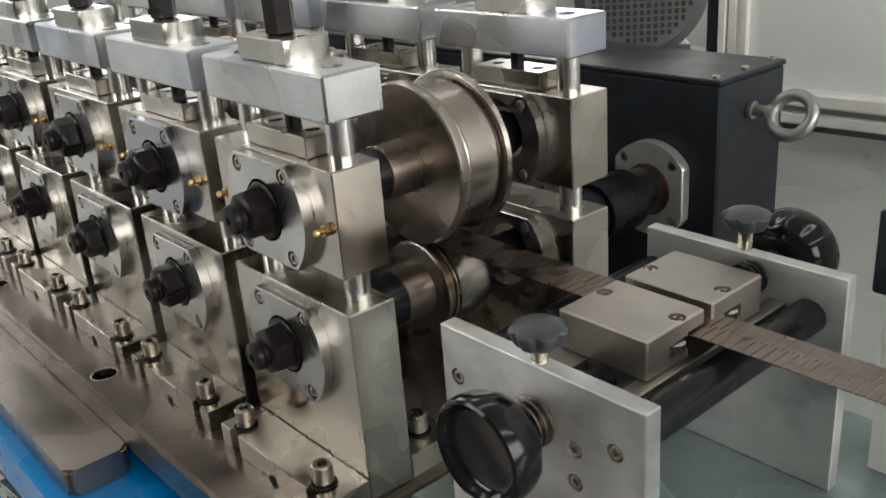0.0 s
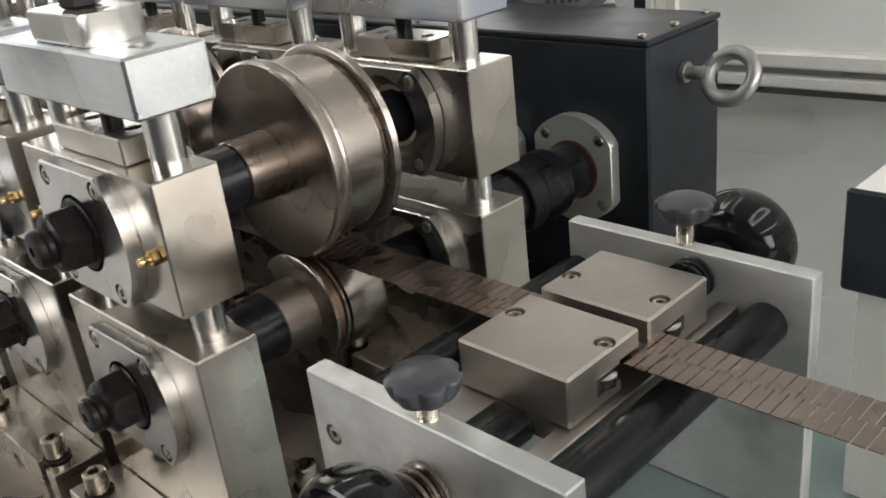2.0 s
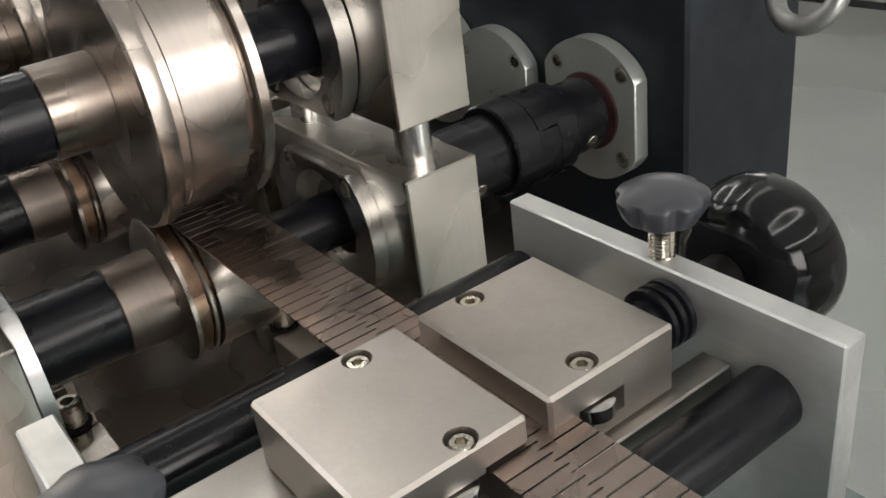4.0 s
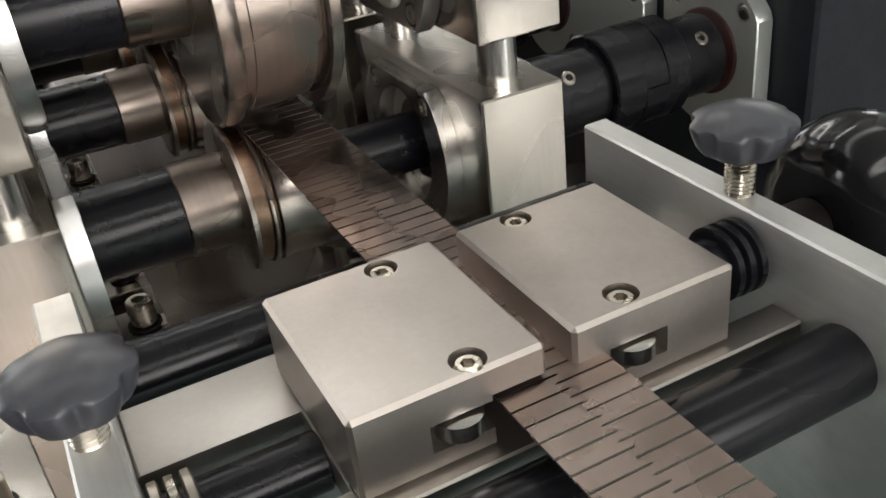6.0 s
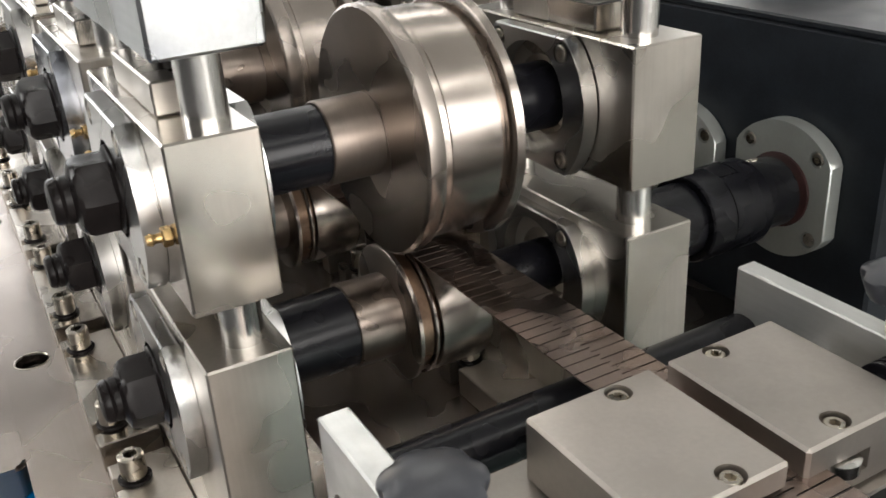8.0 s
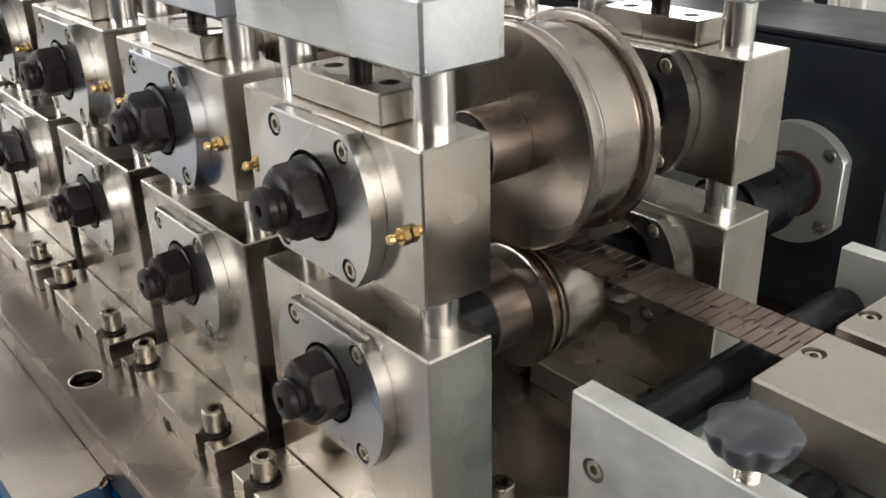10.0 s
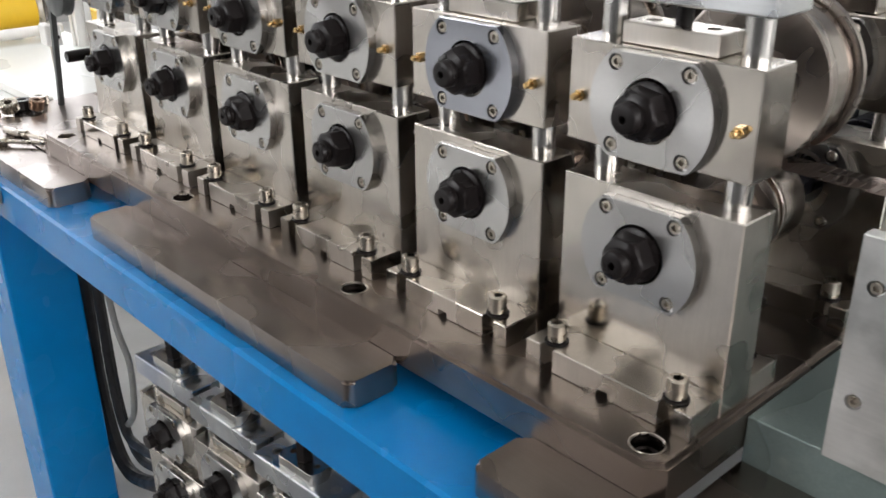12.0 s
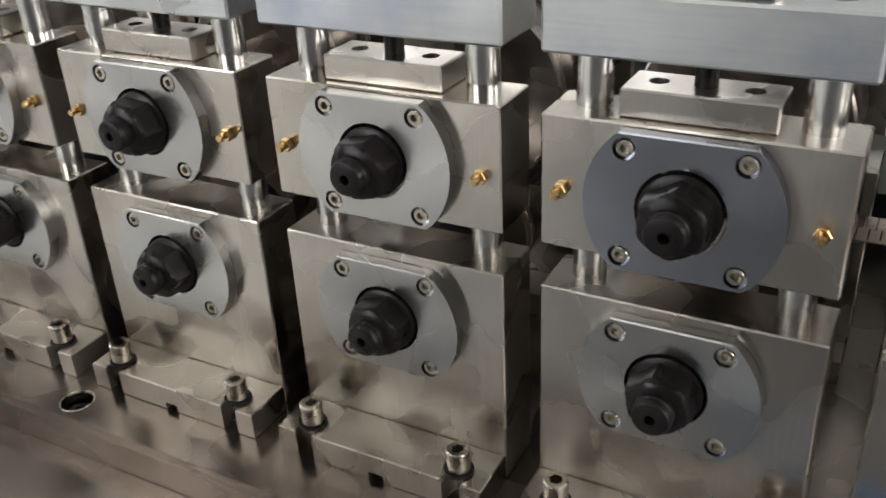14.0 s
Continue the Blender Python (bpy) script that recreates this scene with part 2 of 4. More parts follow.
def lathe(profile, axis="y", at=(0, 0), n=64, bm=None, closed=True):
    """Turns a profile of (along, radius) round an axis."""
    bm = bm or bmesh.new()
    m = AXIS[axis]
    rings = []
    for s, r in profile:
        if r <= 1e-6:
            rings.append([bm.verts.new(m @ Vector((at[0], at[1], s)))])
        else:
            rings.append([bm.verts.new(m @ Vector((at[0] + r * math.cos(2 * math.pi * i / n), at[1] + r * math.sin(2 * math.pi * i / n), s))) for i in range(n)])
    for a, b in zip(rings, rings[1:]):
        for i in range(n):
            j = (i + 1) % n
            if len(a) == 1 and len(b) == 1:
                continue
            if len(a) == 1:
                bm.faces.new((a[0], b[j], b[i]))
            elif len(b) == 1:
                bm.faces.new((a[i], a[j], b[0]))
            else:
                bm.faces.new((a[i], a[j], b[j], b[i]))
    if closed:
        for r in (rings[0], rings[-1]):
            if len(r) > 1:
                bm.faces.new(r)
    return bm


def cut(bm, cutters):
    """The body less the cutters, as a mesh."""
    ob = bpy.data.objects.new("body", mesh_of("body", bm))
    scene.collection.objects.link(ob)
    tools = []
    for c in cutters:
        t = bpy.data.objects.new("tool", mesh_of("tool", c))
        scene.collection.objects.link(t)
        tools.append(t)
        md = ob.modifiers.new("cut", "BOOLEAN")
        md.operation, md.solver, md.object = "DIFFERENCE", "EXACT", t
    dg = bpy.context.evaluated_depsgraph_get()
    dg.update()
    me = bpy.data.meshes.new_from_object(ob.evaluated_get(dg))
    for o in (ob, *tools):
        bpy.data.objects.remove(o)
    for f in me.polygons:
        f.use_smooth = True
    me.set_sharp_from_angle(angle=radians(32))
    me.materials.clear()
    return me


def tube(points, r, n=10, bm=None):
    """A round cable through points."""
    bm = bm or bmesh.new()
    pts = [Vector(p) for p in points]
    # smooth the run
    fine = []
    for i in range(len(pts) - 1):
        p0, p1, p2, p3 = pts[max(i - 1, 0)], pts[i], pts[i + 1], pts[min(i + 2, len(pts) - 1)]
        for k in range(6):
            t = k / 6
            fine.append(0.5 * ((2 * p1) + (p2 - p0) * t + (2 * p0 - 5 * p1 + 4 * p2 - p3) * t * t + (3 * p1 - p0 - 3 * p2 + p3) * t ** 3))
    fine.append(pts[-1])
    rings = []
    for i, p in enumerate(fine):
        d = (fine[min(i + 1, len(fine) - 1)] - fine[max(i - 1, 0)]).normalized()
        s = d.cross(Vector((0.3, 0.9, 0.2))).normalized()
        u = d.cross(s)
        rings.append([bm.verts.new(p + r * (math.cos(2 * math.pi * k / n) * s + math.sin(2 * math.pi * k / n) * u)) for k in range(n)])
    for a, b in zip(rings, rings[1:]):
        for k in range(n):
            bm.faces.new((a[k], a[(k + 1) % n], b[(k + 1) % n], b[k]))
    bm.faces.new(rings[0]), bm.faces.new(rings[-1])
    return bm


_cache = {}


def socket_screw(parent, place, r=0.0048, h=0.004, name="screw", material=None):
    """A socket head cap screw, head along +z of its place."""
    key = ("screw", r, h)
    if key not in _cache:
        body = cyl(0, 0, r, "z", 0, h, 24, r * 0.12)
        _cache[key] = cut(body, [prism(circle(0, 0, r * 0.56, 6), "z", h * 0.35, h * 2)])
    return part(name, _cache[key], material or BOLT, parent, place=place)


FRONT = pose(0, 0, 0, 90, 0, 0)     # +z of a screw turned to -y
BACK = pose(0, 0, 0, -90, 0, 0)     # to +y

# ---- hall ----
X0, X1, Y0, Y1, HZ = HALL


def slab(name, bm, material, label, category):
    ob = part(name, bm, material)
    return tagged(ob, label, category, kind="structure")


slab("floor", box(X0, X1, Y0, Y1, -0.12, 0, 0), FLOOR, "light grey sealed concrete workshop floor", "floor")
# added dark floor area out of view, darkens reflections in stands and plates
slab("pavement_lane", prism([(-1.95, Y0), (X1, Y0), (X1, -0.16), (1.45, -0.16), (1.45, Y1), (0.50, Y1), (0.50, -0.16), (-1.95, -0.16)], "z", 0.0, 0.006), DIMFLOOR, "unseen dark floor area added to dim reflections in the machine", "walkway")
slab("ceiling", box(X0, X1, Y0, Y1, HZ, HZ + 0.1, 0), CEIL, "pale workshop ceiling", "ceiling")


def wall_with_window(name, axis, at, lo, hi, wlo, whi, zlo, zhi, outward, label, paint=WALL):
    """A wall 0.2 thick with one wide window opening that goes through it."""
    a, b = (at, at + 0.2 * outward) if outward > 0 else (at - 0.2, at)
    bm = bmesh.new()
    for u0, u1, z0, z1 in ((lo, wlo, 0, HZ), (whi, hi, 0, HZ), (wlo, whi, 0, zlo), (wlo, whi, zhi, HZ)):
        if axis == "x":
            box(a, b, u0, u1, z0, z1, 0, bm)
        else:
            box(u0, u1, a, b, z0, z1, 0, bm)
    return slab(name, bm, paint, label, "wall")


wall_with_window("wall_east", "x", X1, Y0, Y1, -2.9, 3.5, 1.1, 3.3, 1, "white workshop wall with a wide window")
wall_with_window("wall_north", "y", Y1, X0, X1, -5.5, 1.5, 1.0, 2.6, 1, "white workshop wall with a wide window")
wall_with_window("wall_west", "x", X0, Y0, Y1, -2.5, 3.5, 1.0, 3.4, -1, "white workshop wall with a wide window")
# unseen wall, dark for dimmer reflections; its window opening is added for fill light
wall_with_window("wall_south", "y", Y0, X0, X1, -5.4, -2.2, 1.1, 3.1, -1, "unseen wall toned dark to dim reflections, with an added window", DIMWALL)

for name, bm in (("backdrop_east", box(X1 + 0.30, X1 + 0.32, -3.1, 3.7, 0.9, 3.5, 0)),
                 ("backdrop_north", box(-5.7, 1.7, Y1 + 0.30, Y1 + 0.32, 0.8, 2.8, 0)),
                 # glowing sheet behind the added south opening
                 ("backdrop_south", box(-5.6, -2.0, Y0 - 0.32, Y0 - 0.30, 0.9, 3.3, 0)),
                 ("backdrop_west", box(X0 - 0.32, X0 - 0.30, -2.7, 3.7, 0.8, 3.6, 0))):
    slab(name, bm, GLOW, "bright hazy daylight outside the window", "daylight")

for _x, _w in LAMPS:
    lamp = thing("ceiling_lamp", "long white ceiling lamp hanging under the workshop ceiling", "ceiling lamp", "ceiling lamps", at=pose(_x, 0.3, 4.05))
    part("housing", box(-0.2, 0.2, -2.85, 2.85, 0.0, 0.15, 0.01), WHITE, lamp)
    for k in (-0.1, 0.1):
        part("tube", cyl(k, -0.02, 0.013, "y", -2.8, 2.8, 12), LAMPGLOW, lamp)

# ---- the machine bed ----
bed = thing("machine_frame", "bright blue painted steel machine frame on box legs", "machine frame")
part("front_beam", box(-2.05, 0.35, 0.163, 0.285, 0.660, 0.722, 0.0035), BLUE, bed)
part("rear_beam", box(-2.05, 0.35, 0.70, 0.82, 0.660, 0.722, 0.003), BLUE, bed)
for x0 in (-2.05, -1.20, -0.30, 0.23):
    part("cross_beam", box(x0, x0 + 0.12, 0.2852, 0.6998, 0.660, 0.7215, 0.003), BLUE, bed)
for x0, y0 in ((-1.840, 0.166), (-1.30, 0.702), (0.10, 0.166), (0.10, 0.702)):
    part("leg", box(x0, x0 + 0.12, y0, y0 + 0.118, 0.0, 0.6598, 0.003), BLUE, bed)
part("shelf", box(-1.40, 0.099, 0.18, 0.80, 0.195, 0.215, 0.002), SHEET, bed, "grey sheet shelf")
for x in (-1.62, -0.56):
    for y in (0.27, 0.66):
        part("spacer_block", cyl(x, y, 0.022, "z", 0.722, 0.7419, 20), STEEL, bed)

# steel base plate with countersunk bolt holes
bp = [(-1.635, 0.241), (-0.514, 0.241), (-0.500, 0.252), (-0.500, 0.698), (-0.5112, 0.698), (-0.5112, 0.7985), (-1.635, 0.7985)]
HOLES = (-0.527, -0.883, -1.235, -1.598)
plate = part("base_plate", cut(prism(bp, "z", 0.742, 0.783, 0.0040), [cyl(x, 0.2635, 0.0130, "z", 0.762, 0.80, 32, 0) for x in HOLES]), BASE)
tagged(plate, "long thick brown-grey ground steel base plate on the blue frame", "base plate")
for x in HOLES:
    sc = new("base_bolt")
    sc.matrix_basis = pose(x, 0.2635, 0.7621)
    tagged(sc, "black socket screw sunk in the base plate", "bolt", "base bolts")
    socket_screw(sc, pose(0, 0, 0), 0.0105, 0.012, "screw_head", BLACK)
    part("rim", lathe([(0.0195, 0.01285), (0.0209, 0.0129), (0.0214, 0.0133), (0.0211, 0.0141)], "z", n=32, closed=False), BOLT, sc, "bright worn rim")

# loose cover bars in front of the base plate
for x0, x1 in ((-1.95, -1.470), (-1.338, -0.785), (-0.628, 0.05)):
    rr = 0.009
    pts = []
    for cx, cy, a0 in ((x1 - rr, 0.1785 + rr, -90), (x1 - rr, 0.2405 - rr, 0), (x0 + rr, 0.2405 - rr, 90), (x0 + rr, 0.1785 + rr, 180)):
        pts += [(cx + rr * math.cos(radians(a0 + 15 * i)), cy + rr * math.sin(radians(a0 + 15 * i))) for i in range(7)]
    ob = part("cover_bar", prism(pts, "z", 0.7225, 0.7515, 0.0030), BASE)
    tagged(ob, "thick brown-grey steel bar with rounded corners lying on the blue beam", "steel bar", "cover bars")

endp = part("end_plate", box(-1.95, -1.642, 0.2460, 0.46, 0.7225, 0.7515, 0.001), BASE)
tagged(endp, "flat brown-grey steel plate on the blue frame at the exit end", "steel plate")

low = part("bed_plate", box(-0.4995, 0.30, 0.2465, 0.3588, 0.7225, 0.7345, 0.001), BASE)
tagged(low, "low dark steel bed plate beside the base plate", "bed plate")
deck = part("deck", box(-0.4995, 0.30, 0.3590, 0.699, 0.7225, 0.7765, 0.001), DECK)
tagged(deck, "dull blue-green sheet metal deck under the strip guide", "deck")

# ---- roller stands ----
PITCH, CX, HW = 0.1885, -0.5885, 0.082
ZL, ZU = 0.900, 1.0135
NEAR, FAR, THICK = 0.3265, 0.6185, 0.0425     # operator and drive side outer faces, operator block thickness


def flange_mesh(hole, r=0.0535, flat=0.0405, t=0.0095):
    """A turned flange with two flats, a bore and four counterbored holes; outer face at -t."""
    a = math.asin(flat / r)
    pts = []
    for s in (0, math.pi):
        pts += [(r * math.cos(s - a + 2 * a * i / 20), r * math.sin(s - a + 2 * a * i / 20)) for i in range(21)]
    body = prism(pts, "y", -t, 0, 0.0009)
    tools = [cyl(0, 0, hole, "y", -t - 0.01, 0.01, 40, 0)]
    tools += [cyl(x, z, 0.0064, "y", -t - 0.01, -t + 0.0055, 24, 0) for x in (-0.0315, 0.0315) for z in (-0.0315, 0.0315)]
    return cut(body, tools)


FLANGE_MESH = flange_mesh(0.0245)
INNER_MESH = flange_mesh(0.034, t=0.0095)
FACE_SHADE_MESH = flange_mesh(0.0215, 0.0505, 0.0385, 0.0012)
foot = [(-HW, 0.0), (-0.0665, 0.0), (-0.0665, 0.013), (-0.0645, 0.018), (-0.0595, 0.020), (-0.0545, 0.018), (-0.0525, 0.013), (-0.0525, 0.0)]
foot = foot + [(-x, y) for x, y in foot[::-1]] + [(HW, 0.0396), (-HW, 0.0396)]
FOOT_MESH = cut(prism(foot, "z", 0.0, 0.022, 0.0008), [box(-0.006, 0.006, -0.01, 0.010, -0.01, 0.0065, 0)])
def block_meshes(thick):
    """Lower and upper bearing blocks of one thickness, bored for the shafts."""
    return (cut(box(-HW, HW, 0, thick, 0.0003, 0.1635, 0.001), [cyl(0, ZL - 0.783, 0.0245, "y", -0.01, 0.1, 40, 0)]),
            cut(box(-HW, HW, 0, thick - 0.0006, 0.9747 - ZU, 1.0552 - ZU, 0.001), [cyl(0, 0, 0.0245, "y", -0.01, 0.1, 40, 0)]))


PAD_MESH = cut(box(-0.041, 0.041, 0.008, 0.041, 0, 0.0160, 0.001), [cyl(x, 0.026, 0.0055, "z", 0.008, 0.03, 20, 0) for x in (-0.025, 0.025)])
YOKE_MESH = cut(box(-HW - 0.001, HW + 0.001, 0.0012, 0.0502, 0, 0.033, 0.0016), [cyl(x, 0.026, 0.0075, "z", 0.022, 0.05, 24, 0) for x in (-0.060, 0.060)])
_dr = 0.037
_da = math.asin(0.019 / _dr)
DISC = [(_dr * math.cos(s - _da + 2 * _da * i / 14), 0.026 + _dr * math.sin(s - _da + 2 * _da * i / 14)) for s in (0, math.pi) for i in range(15)]
DISC_MESH = cut(prism(DISC, "z", 0, 0.0175, 0.0009), [cyl(x, 0.026, 0.0045, "z", 0.008, 0.03, 20, 0) for x in (-0.024, 0.024)])


WASHER_MESH = mesh_of("washer", cyl(0, 0, 0.0105, "z", 0, 0.002, 24, 0.0003))


def stand(name, label, group, thick, nipples=True, inner_label="bearing cap with a dark bore"):
    """One bearing stand, its outer face at y = 0 and its foot at z = 0."""
    s = thing(name, label, "roller stand", group)
    lower_mesh, upper_mesh = block_meshes(thick)
    part("lower_block", lower_mesh, STEEL, s)
    for at in (pose(0, -0.0400, 0), pose(0, thick + 0.0400, 0, 0, 0, 180)):
        ft = part("foot", FOOT_MESH, STEEL, s, place=at)
        for x in (-0.0595, 0.0595):
            part("washer", WASHER_MESH, BLACK, ft, "dark washer", pose(x, 0.013, 0.0222))
            socket_screw(ft, pose(x, 0.013, 0.0243), 0.0082, 0.0165, "clamp_screw")
    up = part("upper_block", upper_mesh, STEEL, s, place=pose(0, 0, ZU - 0.783))
    for zc in (ZL - 0.783, ZU - 0.783):
        fl = part("flange", FLANGE_MESH, FLANGE, s, "bright turned bearing flange with two flats", pose(0, -0.0002, zc))
        for x in (-0.0315, 0.0315):
            for z in (-0.0315, 0.0315):
                socket_screw(fl, pose(x, -0.0040, z) @ FRONT, 0.0049, 0.0050, "flange_screw")
        inner = part("inner_flange", INNER_MESH, FLANGE, s, inner_label, pose(0, thick + 0.0002, zc, 0, 0, 180))
        # added thin plate, paints the dark reflection onto the bright flange face
        part("shield_plate", FACE_SHADE_MESH, FACE_SHADE, inner, "added dark plate standing in for the dark reflection on the cap face", pose(0, -0.0096, 0))
        for x in (-0.0315, 0.0315):
            for z in (-0.0315, 0.0315):
                socket_screw(inner, pose(x, -0.0050, z) @ FRONT, 0.0049, 0.0050, "flange_screw")
    for x in (-0.060, 0.060):
        part("guide_rod", cyl(x, 0.0255, 0.0103, "z", 0.1605, 0.3055, 36, 0), CHROME, s, "chromed guide rod")
    part("pressure_pad", PAD_MESH, STEEL, s, place=pose(0, 0, 1.0554 - 0.783))
    part("adjusting_screw", cyl(0, 0.026, 0.0062, "z", 1.060 - 0.783, 1.0885 - 0.783, 20), BLACK, s, "black adjusting screw")
    part("yoke", YOKE_MESH, YOKE, s, "milled aluminium top yoke", pose(0, 0, 1.088 - 0.783))
    cap = part("cap_plate", DISC_MESH, CAPSTEEL, s, "round cap plate with two flats", pose(0, 0, 1.1212 - 0.783))
    part("square_head", prism(circle(0, 0.026, 0.0115, 6, 0.3), "z", 0.0178, 0.050, 0.0012), BLACK, cap, "black screw head")
    for x in (-0.0695, 0.0695) if nipples else ():
        nip = part("grease_nipple", cyl(0, 0, 0.0047, "y", -0.0045, 0, 6, 0.0005), BRASS, up, "brass grease nipple", pose(x, -0.0002, -0.002))
        part("nipple_tip", lathe([(-0.0115, 0.0), (-0.0112, 0.0022), (-0.009, 0.0030), (-0.0075, 0.0022), (-0.0046, 0.0022)], "y", n=16), BRASS, nip)
    return s


first = stand("roller_stand", "ground steel roll stand bolted to the base plate, operator side", "operator side stands", THICK)
first.matrix_basis = pose(CX, NEAR, 0.7831)
back = stand("drive_stand", "ground steel roll stand bolted to the base plate, drive side", "drive side stands", 0.0480, nipples=False)
back.matrix_basis = pose(CX, FAR, 0.7831, 0, 0, 180)
for k in range(1, 6):
    near_copy = copy_thing(first, pose(CX - PITCH * k, NEAR, 0.7831))
    if k == 1:
        for child in near_copy.children:
            if child.name.startswith("flange") and child.location.z > 0.2:
                child.material_slots[0].link = "OBJECT"
                child.material_slots[0].material = BLUE_SHEEN
                child["label"] = "polished bearing flange with two flats, bluish reflection put into its colour"
    copy_thing(back, pose(CX - PITCH * k, FAR, 0.7831, 0, 0, 180))

# ---- shafts with their rolls (turned about their own axis by motions()) ----
def nut_mesh():
    """A hexagon nut whose corners run out into a round crown."""
    bm = bmesh.new()
    n, rows = 48, []
    for yy, limit in ((-0.0151, 0.0190), (-0.0160, 0.0206), (-0.0285, 0.0206), (-0.0312, 0.0190), (-0.0330, 0.0172), (-0.0338, 0.0150), (-0.0350, 0.0122)):
        row = []
        for i in range(n):
            a = 2 * math.pi * i / n
            flat = 0.0176 / math.cos((a + math.pi / 6) % (math.pi / 3) - math.pi / 6)
            r = min(flat, limit)
            row.append(bm.verts.new((r * math.cos(a), yy, r * math.sin(a))))
        rows.append(row)
    for p, q in zip(rows, rows[1:]):
        for i in range(n):
            j = (i + 1) % n
            bm.faces.new((p[i], p[j], q[j], q[i]))
    bm.faces.new(rows[0]), bm.faces.new(rows[-1])
    return mesh_of("hex_nut", bm)


NUT_MESH = nut_mesh()


def shaft(name, label, upper):
    s = thing(name, label, "roll shaft", "roll shafts")
    y = 0.331
    part("spindle", lathe([(y - 0.012, 0.0165), (0.60, 0.0165)], "y", n=40), BLACK, s)
    part("retaining_ring", lathe([(y - 0.0165, 0.0195), (y - 0.0150, 0.0222), (y - 0.010, 0.0222)], "y", n=40), BLACK, s, "black washer ring")
    part("hex_nut", NUT_MESH, BLACK, s, "black hexagon nut with a chamfered crown", pose(0, y, 0))
    if upper:
        part("rear_end", lathe([(0.6005, 0.0160), (0.668, 0.0160), (0.670, 0.0145)], "y", n=40), BLACK, s, "black shaft end")
    part("threaded_end", cut(lathe([(y - 0.0448, 0.0080), (y - 0.0440, 0.0104), (y - 0.0425, 0.0114), (y - 0.0400, 0.0118), (y - 0.0390, 0.0110), (y - 0.0380, 0.0118), (y - 0.0350, 0.0118)], "y", n=32),
                             [cyl(0, 0, 0.0033, "y", y - 0.07, y - 0.037, 16, 0)]), BLACK, s, "black threaded shaft end")
    y0 = NEAR + THICK + 0.001
    if upper:
        part("spacer", lathe([(y0, 0.0215), (0.4235, 0.0215)], "y"), BLACKSLEEVE, s, "black spacer sleeve")
        part("sleeve", lathe([(0.4237, 0.0225), (0.4245, 0.0232), (0.4535, 0.0232)], "y"), SLEEVE, s, "bronzed sleeve")
        part("roll_disc", lathe([(0.4537, 0.0225), (0.4537, 0.0680), (0.4550, 0.0697), (0.4610, 0.0700), (0.4642, 0.0690), (0.4644, 0.060)], "y", n=96), ROLL, s, "polished roll disc")
        part("roll_drum", lathe([(0.4646, 0.0640), (0.4700, 0.0645), (0.4705, 0.0650), (0.4890, 0.0650), (0.4895, 0.0640), (0.5005, 0.0640), (0.5012, 0.0610), (0.5045, 0.0610)], "y", n=96), ROLL, s)
        part("roll_rim", lathe([(0.5047, 0.0610), (0.5048, 0.0680), (0.5058, 0.0700), (0.5105, 0.0705), (0.5118, 0.0690), (0.5119, 0.0250)], "y", n=96), ROLL, s, "polished roll rim")
        part("rear_spacer", lathe([(0.5121, 0.0205), (0.5725, 0.0205)], "y"), BLACKSLEEVE, s, "black spacer sleeve")
    else:
        part("spacer", lathe([(y0, 0.0245), (0.4265, 0.0245)], "y"), BLACKSLEEVE, s, "black spacer sleeve")
        part("sleeve", lathe([(0.4267, 0.0248), (0.4275, 0.0256), (0.4545, 0.0256)], "y"), SLEEVE, s, "bronzed sleeve")
        part("roll_disc", lathe([(0.4547, 0.0405), (0.4556, 0.0424), (0.4580, 0.0424), (0.4586, 0.0390)], "y", n=96), ROLL, s, "polished roll disc")
        part("roll_groove", lathe([(0.4587, 0.0393), (0.4655, 0.0393), (0.4656, 0.0370), (0.4705, 0.0370)], "y", n=96), COPPERED, s, "coppery roll groove")
        part("roll_collar", lathe([(0.4662, 0.0373), (0.4663, 0.0408), (0.4669, 0.0414), (0.4682, 0.0414), (0.4688, 0.0404), (0.4689, 0.0373)], "y", n=96), ROLL, s, "thin polished collar")
        part("roll_drum", lathe([(0.4707, 0.0400), (0.4713, 0.0412), (0.5030, 0.0412), (0.5060, 0.0400), (0.5070, 0.0370)], "y", n=96), ROLL, s)
        part("rear_spacer", lathe([(0.5072, 0.0172), (0.5725, 0.0172)], "y"), BLACKSLEEVE, s, "black spacer sleeve")
        # coupling towards the gear housing
        part("coupling_hub", lathe([(0.640, 0.0240), (0.642, 0.0265), (0.690, 0.0265)], "y", n=48), BLACKSLEEVE, s, "black coupling hub")
        jaw = part("coupling_jaw", lathe([(0.6902, 0.0312), (0.6915, 0.0325), (0.7110, 0.0325)], "y", n=64), BLACKSLEEVE, s, "black jaw coupling half")
        other = part("coupling_jaw", lathe([(0.7290, 0.0325), (0.7455, 0.0325), (0.7470, 0.0312)], "y", n=64), BLACKSLEEVE, s, "black jaw coupling half")
        for i, a0 in enumerate((50, 140, 230, 320)):
            sector = [(0.0, 0.0)] + [(0.0325 * math.cos(radians(a0 + 1 + 88 * j / 14)), 0.0325 * math.sin(radians(a0 + 1 + 88 * j / 14))) for j in range(15)]
            if i % 2 == 0:
                part("jaw_claw", prism(sector, "y", 0.7109, 0.7280, 0), BLACKSLEEVE, jaw)
            else:
                part("jaw_claw", prism(sector, "y", 0.7120, 0.7291, 0), BLACKSLEEVE, other)
        part("coupling_hub", lathe([(0.7472, 0.0265), (0.7790, 0.0265)], "y", n=48), BLACKSLEEVE, s, "black coupling hub")
        part("drive_shaft", lathe([(0.60, 0.0140), (0.785, 0.0140)], "y", n=32), STEEL, s)
